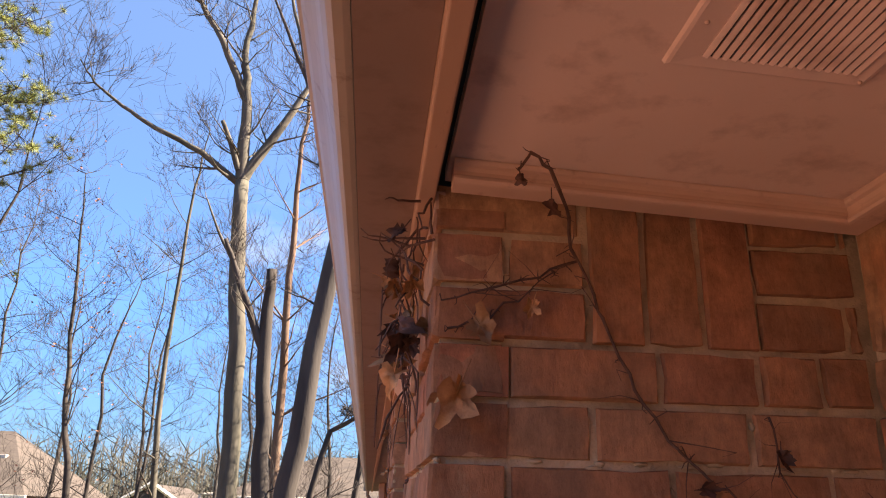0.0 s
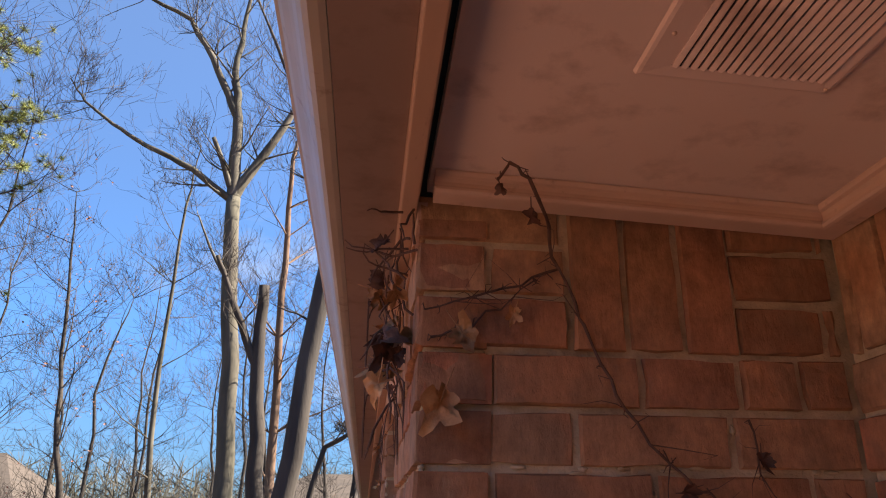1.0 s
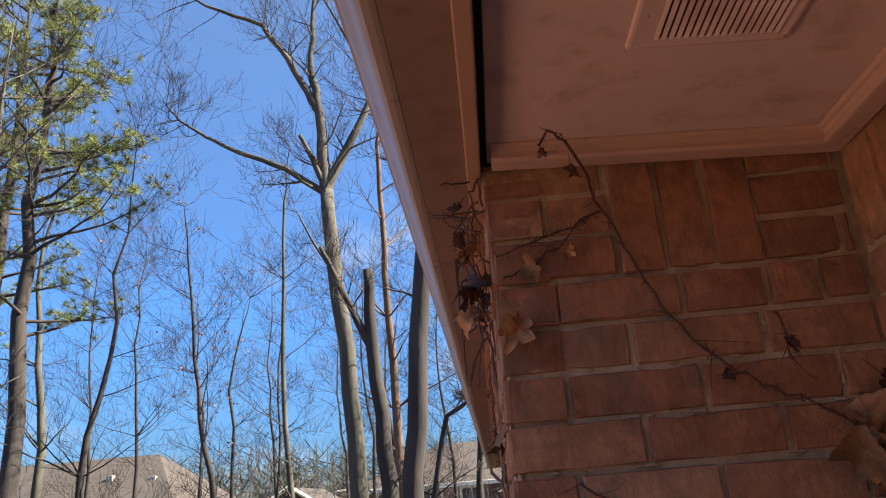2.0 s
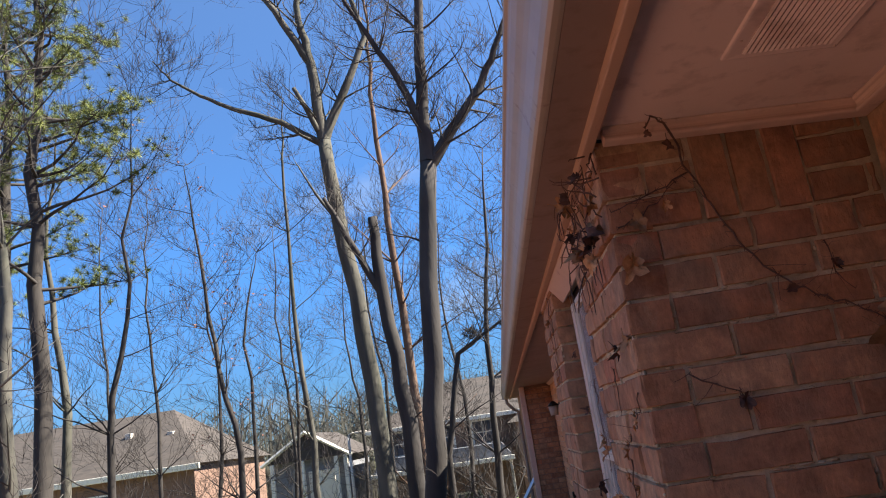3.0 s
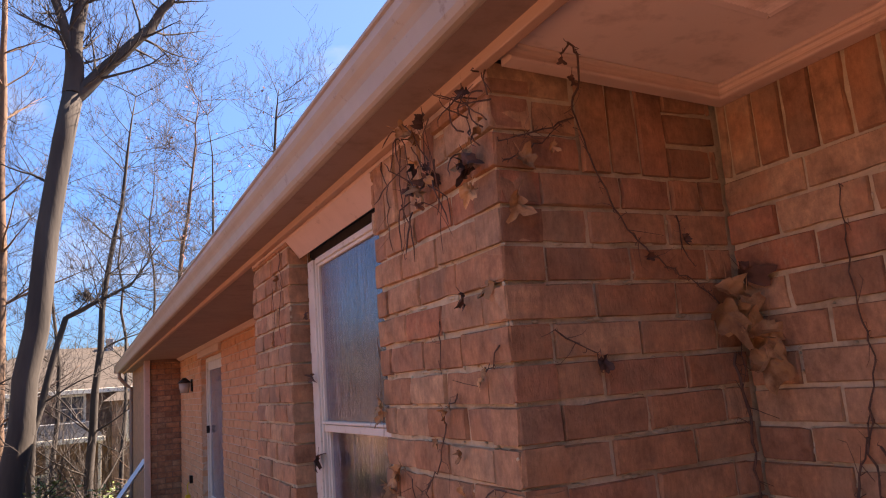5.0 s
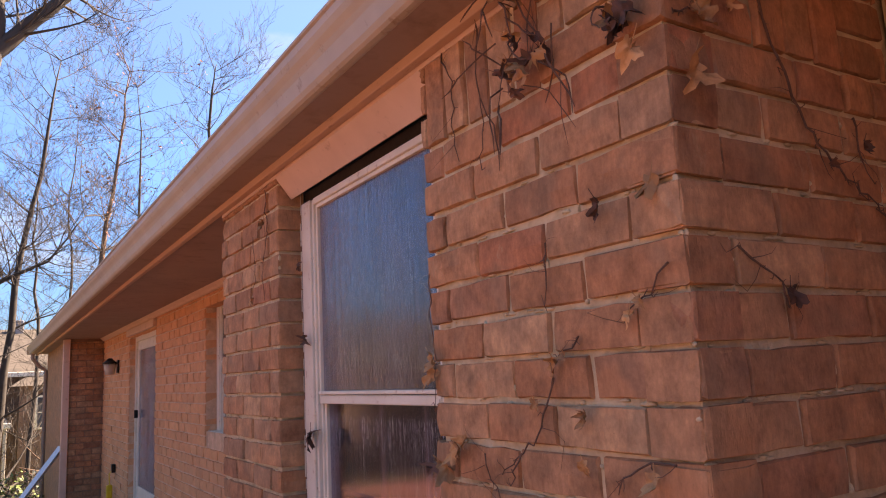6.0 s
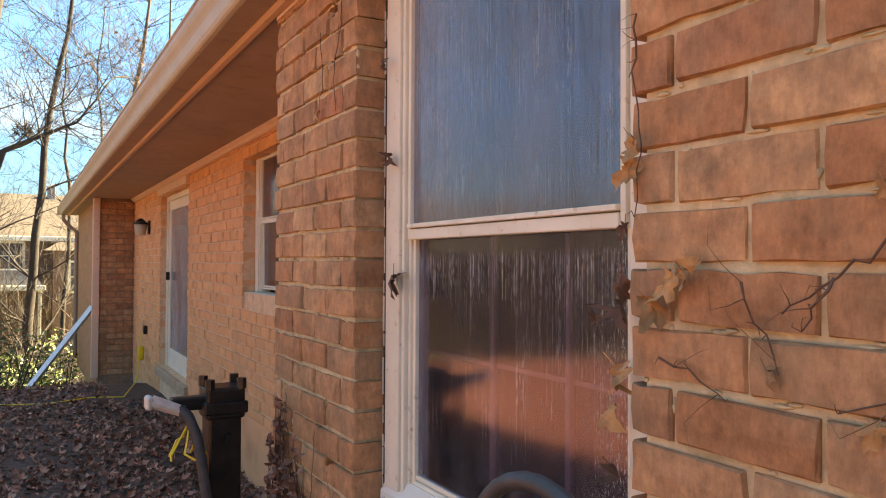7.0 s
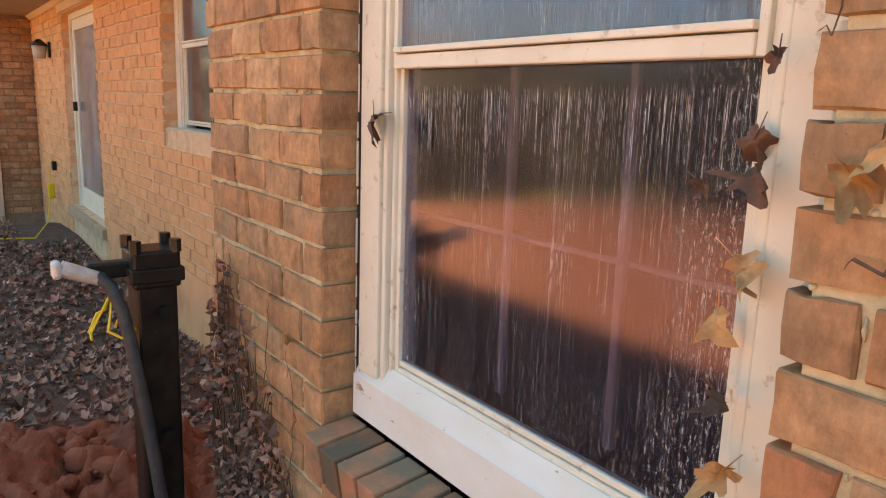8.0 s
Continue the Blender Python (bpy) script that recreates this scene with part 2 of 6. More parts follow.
def soil_material():
    """Dark leaf mould by the house, red clay by the dig and in the open yard, paler unseen ground that bounces light
    up, near-black ground across the yard, dry grass farther off.
    """
    m, n, l, s = material("soil")
    dark = ramp(n, l, noise_tex(n, l, 9, 8, (1, 1, 1), 0.7), [(0.3, (0.050, 0.031, 0.026)), (0.7, (0.145, 0.088, 0.07))])
    red = ramp(n, l, noise_tex(n, l, 5, 8, (1, 1, 1), 0.7), [(0.3, (0.165, 0.057, 0.038)), (0.7, (0.24, 0.09, 0.058))])
    dry = ramp(n, l, noise_tex(n, l, 0.6, 8, (1, 1, 1), 0.7), [(0.3, (0.14, 0.10, 0.06)), (0.7, (0.24, 0.18, 0.11))])
    pos = n.new("ShaderNodeNewGeometry")
    sep = n.new("ShaderNodeSeparateXYZ")
    l.new(pos.outputs["Position"], sep.inputs[0])

    def step(sock, a, b):
        r = n.new("ShaderNodeMapRange")
        r.inputs["From Min"].default_value, r.inputs["From Max"].default_value = a, b
        l.new(sock, r.inputs["Value"])
        return r.outputs[0]
    col = blend(n, l, step(sep.outputs["Y"], 4.3, 3.4), dark, red)
    col = blend(n, l, step(sep.outputs["X"], -2.0, -2.8), col, red)
    # unseen ground, made paler to throw light up at soffit and walls
    pale = ramp(n, l, noise_tex(n, l, 3, 8, (1, 1, 1), 0.7), [(0.3, (0.27, 0.13, 0.088)), (0.7, (0.36, 0.185, 0.13))])
    col = blend(n, l, step(sep.outputs["Y"], 1.2, 0.2), col, pale)
    # near-black ground across the yard keeps its reflection in the glass dark
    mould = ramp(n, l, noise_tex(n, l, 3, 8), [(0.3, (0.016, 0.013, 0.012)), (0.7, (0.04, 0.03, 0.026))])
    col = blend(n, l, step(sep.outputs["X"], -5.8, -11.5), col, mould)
    col = blend(n, l, step(sep.outputs["Y"], 9.6, 12), col, dry)
    grass = ramp(n, l, noise_tex(n, l, 1.2, 8, (1, 1, 1), 0.7), [(0.3, (0.13, 0.14, 0.05)), (0.7, (0.24, 0.23, 0.10))])
    col = blend(n, l, step(sep.outputs["Y"], 25, 29), col, grass)
    l.new(col, s.inputs["Base Color"])
    s.inputs["Roughness"].default_value = 0.95
    bump(n, l, s, noise_tex(n, l, 25, 8), 0.8, 0.03)
    return m


SOIL = soil_material()


def pane_material(name, streaks, edges=(), haze=0.007, ripple=0.3, ior=1.5):
    """Window glass with dried vertical runs of dirt on it; edges: (y0, y1, z0, z1) of a pane whose runs thicken to a crust at its sides and foot."""
    m, n, l, s = material(name)
    s.inputs["Base Color"].default_value = (0.62, 0.56, 0.72, 1)
    s.inputs["Roughness"].default_value = 0.08
    s.inputs["IOR"].default_value = ior
    s.inputs["Transmission Weight"].default_value = 1.0
    bump(n, l, s, noise_tex(n, l, 36, 4, (1, 1, 0.03), 0.6), ripple, 0.004)
    s.inputs["Specular Tint"].default_value = (1.0, 0.88, 0.94, 1)
    dirt = n.new("ShaderNodeBsdfDiffuse")
    dirt.inputs["Color"].default_value = (0.70, 0.69, 0.72, 1)
    thin = ramp(n, l, noise_tex(n, l, 760, 2, (1, 1, 0.0035), 0.5), [(0.58, (0, 0, 0)), (0.67, (1, 1, 1))])
    beads = ramp(n, l, noise_tex(n, l, 260, 3, (1, 1, 0.20), 0.6), [(0.40, (0.20, 0.20, 0.20)), (0.58, (1.3, 1.3, 1.3))])
    thin = blend(n, l, 1.0, thin, beads, "MULTIPLY")
    broad = ramp(n, l, noise_tex(n, l, 52, 3, (1, 1, 0.02), 0.5), [(0.60, (0, 0, 0)), (0.76, (0.07, 0.07, 0.07))])
    patch = ramp(n, l, noise_tex(n, l, 10, 5, (1, 1, 0.45), 0.65), [(0.36, (0.14, 0.14, 0.14)), (0.66, (0.75, 0.75, 0.75))])
    film = ramp(n, l, noise_tex(n, l, 3, 3, (1, 1, 0.4)), [(0.3, (0.0, 0.0, 0.0)), (0.7, (haze, haze, haze))])
    run = blend(n, l, 1.0, blend(n, l, 1.0, thin, broad, "ADD"), patch, "MULTIPLY")
    if edges:
        y0, y1, z0, z1 = edges
        sep_ = n.new("ShaderNodeSeparateXYZ")
        l.new(n.new("ShaderNodeNewGeometry").outputs["Position"], sep_.inputs[0])

        def step(axis, p, q):
            r_ = n.new("ShaderNodeMapRange")
            r_.inputs["From Min"].default_value, r_.inputs["From Max"].default_value = p, q
            l.new(sep_.outputs[axis], r_.inputs["Value"])
            return r_.outputs[0]
        run = blend(n, l, 1.0, run, step("Z", z1 - 0.02, z1 - 0.055), "MULTIPLY")
        run = blend(n, l, 1.0, run, step("Z", z0 - 0.05, z0 + 0.16), "MULTIPLY")
        head_runs = blend(n, l, 1.0, blend(n, l, 1.0, thin, step("Z", z1 - 0.16, z1 - 0.05), "MULTIPLY"), step("Z", z1 - 0.02, z1 - 0.045), "MULTIPLY")
        run = blend(n, l, 1.0, run, head_runs, "ADD")
        crust = ramp(n, l, noise_tex(n, l, 230, 4, (1, 1, 0.30), 0.7), [(0.55, (0, 0, 0)), (0.66, (1, 1, 1))])
        near = blend(n, l, 1.0, step("Y", y0 + 0.17, y0 + 0.0), step("Y", y1 - 0.10, y1), "ADD")
        near = blend(n, l, 1.0, near, blend(n, l, 1.0, step("Z", z0 + 0.22, z0 + 0.03), (0.35, 0.35, 0.35), "MULTIPLY"), "ADD")
        run = blend(n, l, 1.0, run, blend(n, l, 1.0, crust, near, "MULTIPLY"), "ADD")
    run = blend(n, l, 1.0, run, (streaks,) * 3, "MULTIPLY")
    fac = blend(n, l, 1.0, run, film, "ADD")
    mix = n.new("ShaderNodeMixShader")
    l.new(fac, mix.inputs[0])
    l.new(s.outputs[0], mix.inputs[1])
    l.new(dirt.outputs[0], mix.inputs[2])
    l.new(mix.outputs[0], n["Material Output"].inputs["Surface"])
    return m


# upper pane: haze adds the whiteness of reflected sky over the dirt runs
PANE = pane_material("streaked_pane", 0.5, (), 0.11, 0.9, 1.9)
PANE_LOW = pane_material("crusted_pane", 0.62, (0.81, 1.59, 0.90, 1.49), 0.007, 0.10)
PANE_CLEAR = pane_material("dusty_pane", 0.04, (), 0.004, 0.05, 2.0)
PANE_DOOR = pane_material("milky_pane", 0.10, (), 0.30)

# ---- mesh helpers ----
rng = random.Random(7)


def link(name, me, mat, parent=None, label=""):
    ob = new(name, me)
    if mat and not me.materials:
        me.materials.append(mat)
    if parent:
        ob.parent = parent
    if label:
        ob["label"] = label
    return ob


def part(name, bm, mat, parent=None, label="", smooth=False):
    me = bpy.data.meshes.new(name)
    bmesh.ops.recalc_face_normals(bm, faces=bm.faces[:])
    bm.to_mesh(me)
    bm.free()
    if smooth:
        for p in me.polygons:
            p.use_smooth = True
    return link(name, me, mat, parent, label)


def from_lists(name, verts, faces, mat, parent=None, label="", smooth=False):
    me = bpy.data.meshes.new(name)
    me.from_pydata(verts, [], faces)
    if smooth:
        for p in me.polygons:
            p.use_smooth = True
    return link(name, me, mat, parent, label)


def box(x0, x1, y0, y1, z0, z1, bevel=0.0, bm=None, turn=None):
    own = bmesh.new()
    bmesh.ops.create_cube(own, size=1.0)
    bmesh.ops.scale(own, vec=(x1 - x0, y1 - y0, z1 - z0), verts=own.verts)
    if bevel:
        bmesh.ops.bevel(own, geom=own.edges[:], offset=bevel, segments=2, affect="EDGES", profile=0.5)
    if turn:
        bmesh.ops.transform(own, matrix=turn, verts=own.verts)
    bmesh.ops.translate(own, vec=((x0 + x1) / 2, (y0 + y1) / 2, (z0 + z1) / 2), verts=own.verts)
    if bm is None:
        return own
    tmp = bpy.data.meshes.new("tmp")
    own.to_mesh(tmp)
    own.free()
    bm.from_mesh(tmp)
    bpy.data.meshes.remove(tmp)
    return bm


def thing(name, label, category, at=(0, 0, 0), group="", kind=""):
    ob = tagged(new(name), label, category, group, kind)
    ob.location = at
    return ob


def structure(ob, label, category):
    return tagged(ob, label, category, kind="structure")


def extrude_y(profile, y0, y1):
    """A closed x, z profile drawn along y."""
    bm = bmesh.new()
    a = [bm.verts.new((x, y0, z)) for x, z in profile]
    b = [bm.verts.new((x, y1, z)) for x, z in profile]
    n = len(profile)
    for i in range(n):
        bm.faces.new((a[i], a[(i + 1) % n], b[(i + 1) % n], b[i]))
    bm.faces.new(a)
    bm.faces.new(b[::-1])
    return bm


def tube(verts, faces, pts, radii, sides):
    """Adds a tapered tube along pts to the lists."""
    base = len(verts)
    pts = [Vector(p) for p in pts]
    side = None
    for i, p in enumerate(pts):
        d = (pts[min(i + 1, len(pts) - 1)] - pts[max(i - 1, 0)]).normalized()
        ref = side if side else (Vector((1, 0, 0)) if abs(d.x) < 0.8 else Vector((0, 1, 0)))
        u = (ref - d * ref.dot(d)).normalized()
        side = u
        v = d.cross(u)
        for k in range(sides):
            a = 2 * math.pi * k / sides
            verts.append(tuple(p + (u * math.cos(a) + v * math.sin(a)) * radii[i]))
    for i in range(len(pts) - 1):
        for k in range(sides):
            a, b = base + i * sides + k, base + i * sides + (k + 1) % sides
            faces.append((a, b, b + sides, a + sides))
    faces.append(tuple(base + (len(pts) - 1) * sides + k for k in range(sides)))


# ---- brickwork ----
COURSE, MODULE, HALF, JOINT, DEEP = 0.0794, 0.205, 0.1075, 0.0105, 0.100
DATUM = 1.75
brick_meshes = {}


def brick_mesh(length, height, variant):
    """One brick: face at y = 0 towards -y, from x = 0 to length; worn, uneven edges."""
    key = (round(length, 3), round(height, 3), variant)
    if key in brick_meshes:
        return brick_meshes[key]
    r = random.Random(str(key))
    nx, nz = (4, 2) if length > height else (2, 4)
    verts, faces, grid = [], [], {}
    for j in range(nz + 1):
        for i in range(nx + 1):
            edge = (i in (0, nx)) + (j in (0, nz))
            x, z = length * i / nx, height * j / nz
            x += r.uniform(-0.0015, 0.0015) if 0 < i < nx else (0.002 if i == 0 else -0.002) * r.uniform(0.1, 2.2)
            z += r.uniform(-0.0012, 0.0012) if 0 < j < nz else (0.002 if j == 0 else -0.002) * r.uniform(0.1, 2.2)
            y = r.uniform(-0.0014, 0.0014) + (0.0018 * r.uniform(0.3, 1.4) if edge == 1 else 0.0034 * r.uniform(0.4, 1.3) if edge == 2 else 0)
            grid[i, j] = len(verts)
            verts.append((x, y, z))
    for j in range(nz):
        for i in range(nx):
            faces.append((grid[i, j], grid[i + 1, j], grid[i + 1, j + 1], grid[i, j + 1]))
    ring = [grid[i, 0] for i in range(nx + 1)] + [grid[nx, j] for j in range(1, nz + 1)] + [grid[i, nz] for i in range(nx - 1, -1, -1)] + [grid[0, j] for j in range(nz - 1, 0, -1)]
    front, back = [], []
    for v in ring:
        x, y, z = verts[v]
        x = min(max(x, 0.0), length)
        ex = 0.0 if x < 0.004 else length if x > length - 0.004 else x
        ez = 0.0 if z < 0.004 else height if z > height - 0.004 else z
        front.append(len(verts))
        verts.append((ex, 0.0065 + r.uniform(0, 0.002), ez))
        back.append(len(verts))
        verts.append((ex, DEEP, ez))
    n = len(ring)
    for i in range(n):
        k = (i + 1) % n
        faces.append((ring[k], ring[i], front[i], front[k]))
        faces.append((front[k], front[i], back[i], back[k]))
    faces.append(tuple(back))
    me = bpy.data.meshes.new("brick")
    me.from_pydata(verts, [], [f[::-1] for f in faces])
    me.materials.append(BRICK)
    brick_meshes[key] = me
    return me


def course_bricks(width, z0, z1, starts, holes=(), soldiers=(), module=MODULE, datum=DATUM, course=COURSE, special=None):
    """Bricks of a wall face as (u, z, length, height). starts: where even and odd courses begin. holes: (u0, u1, z0, z1) left free.
    soldiers: (u0, u1, z0) bands of upright bricks up to z1. special: the joints of a course that breaks the bond."""
    out = []
    row = math.floor((z0 - datum) / course)
    blocked = list(holes) + [(a, b, z, z1 + 1) for a, b, z in soldiers]
    while datum + row * course < z1 - 0.02:
        lo = datum + row * course + JOINT / 2
        hi = min(lo + course - JOINT, z1)
        if special and row in special:
            cuts = [-JOINT / 2] + special[row] + [width + JOINT / 2]
            spans = [(a + JOINT / 2, b - JOINT / 2) for a, b in zip(cuts, cuts[1:])]
        else:
            spans, u = [], starts[row % 2]
            while u < width - 0.02:
                end = min(u + module - JOINT, width)
                if end > 0.025:
                    spans.append((u if u > 0.016 else 0.0, end))
                u += module
        pieces = spans
        for a, b, c, d in blocked:
            if lo < d - 0.02 and hi > c + 0.02:
                nxt = []
                for p, q in pieces:
                    if q <= a or p >= b:
                        nxt.append((p, q))
                    else:
                        if p < a - 0.02:
                            nxt.append((p, a))
                        if q > b + 0.02:
                            nxt.append((b, q))
                pieces = nxt
        for p, q in pieces:
            out.append((p, lo, q - p, hi - lo))
        row += 1
    for a, b, z in soldiers:
        count = max(1, round((b - a) / 0.0775))
        w = (b - a) / count
        for i in range(count):
            out.append((a + i * w + JOINT / 2, z + JOINT / 2, w - JOINT, z1 - z - JOINT / 2))
    return out


def lay(bricks, m, parent, joined=False, name="brick", mat=None):
    """Lays bricks of a face whose frame is m (x along the wall, -y outwards)."""
    verts, faces = [], []
    for u, z, length, height in bricks:
        me = brick_mesh(length, height, rng.randrange(6))
        wob = m @ Matrix.Translation((u, rng.uniform(-0.0035, 0.003), z + rng.uniform(-0.0018, 0.0018))) @ Euler((rng.uniform(-0.02, 0.02), rng.uniform(-0.009, 0.009), rng.uniform(-0.012, 0.012))).to_matrix().to_4x4()
        if joined:
            base = len(verts)
            verts += [tuple(wob @ v.co) for v in me.vertices]
            faces += [tuple(base + i for i in p.vertices) for p in me.polygons]
        else:
            ob = new("brick", me)
            ob.parent = parent
            ob.matrix_local = parent.matrix_basis.inverted() @ wob
            if mat:
                ob.material_slots[0].link = "OBJECT"
                ob.material_slots[0].material = mat
    if joined and verts:
        ob = from_lists(name, verts, faces, mat or BRICK_FAR, parent)
        ob["kind"] = "stuff"
        return ob


# ---- the plan ----
X_NEAR, X_BACK, Y_PIER0, Y_PIER1, Y_FAR = 0.63, 0.58, 1.715, 2.40, 10.75
SOFFIT_Z, TOP = 2.290, 2.262
WIN_Y0, WIN_Y1, WIN_Z0, WIN_Z1 = 0.70, 1.715, 0.79, 2.190
BACK2 = (3.95, 5.06, 1.23, 2.17)
DOOR = (7.0, 8.55, 0.30, 2.16)


def mortar_core(name, boxes, label, mat=None):
    bm = bmesh.new()
    for b in boxes:
        box(*b, bm=bm)
    return structure(part(name, bm, mat or MORTAR), label, "wall")


IN = 0.0108
wall_return = mortar_core("wall_return", [(IN, X_NEAR + 0.05, IN, 0.095, -0.4, 2.29)], "dark red brick return wall with vine under the eave")
wall_front = mortar_core("wall_front", [
    (IN, 0.094, 0.096, WIN_Y0 - IN, -0.4, 2.30), (IN, 0.094, WIN_Y0 - IN, WIN_Y1 + IN, -0.4, WIN_Z0 - 0.10),
    (IN, 0.094, WIN_Y1 + IN, Y_PIER1 - IN, -0.4, 2.30), (0.076, 0.094, WIN_Y0 - IN, WIN_Y1 + IN, 2.216, 2.30)],
    "red brick front wall with dried vine and leaves")
wall_porch = mortar_core("wall_porch", [(X_NEAR + IN, X_NEAR + 0.17, -4.5, 0.0, -0.4, 2.262)], "red brick wall at the back of the recess")
wall_side = mortar_core("wall_side", [(0.10, X_BACK, Y_PIER1 - 0.1, Y_PIER1 - IN, -0.4, 2.30)], "red brick side of the window bay")
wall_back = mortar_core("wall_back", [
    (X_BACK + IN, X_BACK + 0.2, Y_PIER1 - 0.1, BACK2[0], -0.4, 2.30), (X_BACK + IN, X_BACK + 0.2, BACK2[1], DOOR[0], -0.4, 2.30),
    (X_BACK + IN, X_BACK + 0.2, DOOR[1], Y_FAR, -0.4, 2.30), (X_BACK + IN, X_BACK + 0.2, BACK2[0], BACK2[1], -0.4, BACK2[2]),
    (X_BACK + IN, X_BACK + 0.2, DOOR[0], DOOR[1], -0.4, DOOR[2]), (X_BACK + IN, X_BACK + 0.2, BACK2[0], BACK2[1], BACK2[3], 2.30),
    (X_BACK + IN, X_BACK + 0.2, DOOR[0], DOOR[1], DOOR[3], 2.30)], "long orange-red brick wall with a window and a door, bounce light in its colour", MORTAR_LIT)
wall_far = mortar_core("wall_far", [(0.16, X_BACK + 0.2, Y_FAR + IN, Y_FAR + 0.2, -0.4, 2.30)], "shaded brick return of the far wing", MORTAR_SHADED)
wall_wing = mortar_core("wall_wing", [(0.15, 0.35, Y_FAR + 0.2, 15.0, -0.4, 2.30)], "brown brick wall of the far wing", BRICK_FAR)

# soffit, fascia, gutter
SAG, SOFFIT_EDGE = 0.050, 2.3075  # the near soffit has sunk towards the house
bm = box(0.012, 0.9, -4.5, 0.004, SOFFIT_EDGE, SOFFIT_EDGE + 0.02)
for vert in bm.verts:
    vert.co.z -= SAG * vert.co.x
soffit = structure(part("soffit", bm, SOFFIT), "stained pinkish-tan painted plywood soffit", "soffit")
soffit_2 = structure(part("soffit_2", box(-0.002, 0.9, Y_PIER1 + 0.002, Y_FAR, SOFFIT_Z, SOFFIT_Z + 0.02), SOFFIT_SHADED), "tan painted soffit under the eave, shade in its brown colour", "soffit")
soffit_3 = structure(part("soffit_3", box(-0.002, 0.30, Y_FAR + 0.002, 15.1, SOFFIT_Z, SOFFIT_Z + 0.02), SOFFIT_SHADED), "tan painted soffit of the far wing, shade in its brown colour", "soffit")
eave_board = structure(part("eave_board", box(-0.028, -0.002, -4.5, 15.2, 2.272, 2.345, 0.003), ORANGE), "rough orange-tan painted wooden eave board", "trim")
fascia = structure(part("fascia", box(-0.117, -0.0285, -4.5, 15.2, 2.297, 2.33), FASCIA), "brown painted flat underside of the eave", "fascia")
frieze = structure(part("frieze_strip", box(-0.0015, 0.014, 0.004, Y_PIER1, 2.262, 2.290, 0.001), TRIM), "thin tan frieze strip above the bricks", "trim")
gutter = thing("gutter", "cream painted metal rain gutter along the eave", "gutter")
prof = [(-0.118, 2.2965), (-0.1255, 2.2955), (-0.136, 2.297), (-0.143, 2.303), (-0.150, 2.316), (-0.155, 2.334), (-0.160, 2.350), (-0.167, 2.364), (-0.177, 2.379), (-0.184, 2.394), (-0.187, 2.412), (-0.193, 2.416), (-0.1945, 2.421), (-0.192, 2.426), (-0.178, 2.426), (-0.176, 2.39), (-0.152, 2.345), (-0.142, 2.312), (-0.118, 2.305)]
part("trough", extrude_y(prof, -4.5, 15.2), GUTTER, gutter)
part("gutter_back", box(-0.06, -0.05, -4.5, 15.2, 2.331, 2.42), GUTTER, gutter)
part("end_cap", box(-0.19, -0.05, 15.2, 15.21, 2.292, 2.424, 0.002), GUTTER, gutter)


CROWN_FLAT = [(0.0, -0.041), (0.008, -0.041), (0.011, -0.038), (0.018, -0.035), (0.021, -0.030), (0.027, -0.020), (0.037, -0.014), (0.041, -0.009), (0.047, -0.007), (0.049, -0.0005), (0.0, -0.0005)]
CROWN_DEEP = [(0.03, -0.0347), (0.064, -0.0354), (0.069, -0.0343), (0.0715, -0.0308), (0.0705, -0.0266), (0.065, -0.0246), (0.0625, -0.0208), (0.0625, -0.0154), (0.0655, -0.01), (0.071, -0.0081), (0.0735, -0.0042), (0.0735, -0.0008), (0.03, -0.0008)]


def crown(points, name, label, sec, level, fall):
    """A crown moulding in the corner of wall and soffit, mitred, along points (x, y) with the room to the right of the way."""
    bm = bmesh.new()
    rings = []
    for i, p in enumerate(points):
        p = Vector(p)
        outs = []
        for q, s in ((i - 1, -1), (i + 1, 1)):
            if 0 <= q < len(points):
                d = (Vector(points[q]) - p).normalized() * s
                outs.append(Vector((d.y, -d.x)))
        o = outs[0] if len(outs) == 1 else (outs[0] + outs[1]) / (1 + outs[0].dot(outs[1]))
        rings.append([bm.verts.new((p.x + o.x * a, p.y + o.y * a, level - fall * (p.x + o.x * a) + z)) for a, z in sec])
    n = len(sec)
    for r0, r1 in zip(rings, rings[1:]):
        for k in range(n):
            bm.faces.new((r0[k], r0[(k + 1) % n], r1[(k + 1) % n], r1[k]))
    bm.faces.new(rings[0])
    bm.faces.new(rings[-1][::-1])
    return structure(part(name, bm, TRIM), label, "moulding")


crown([(0.018, -0.004), (X_NEAR + 0.020, -0.004), (X_NEAR + 0.020, -4.5)], "crown_moulding", "tan painted crown moulding under the soffit", CROWN_DEEP, SOFFIT_EDGE, SAG)
crown([(X_BACK - 0.001, Y_FAR - 0.001), (X_BACK - 0.001, Y_PIER1 + 0.01)], "crown_moulding_2", "tan moulding along the top of the long wall", CROWN_FLAT, SOFFIT_Z, 0.0)

# roof and body of the house
roof = structure(part("roof", extrude_y([(-0.16, 2.42), (6.0, 4.9), (12.0, 2.42), (12.0, 2.36), (6.0, 4.82), (-0.10, 2.36)], -9.0, 15.3), SHINGLE), "grey-brown shingle roof", "roof")
house_body = structure(part("house_body", box(0.80, 11.9, -9.0, 15.0, -0.4, 2.36), DARK_INSIDE), "closed body of the brick house", "wall")

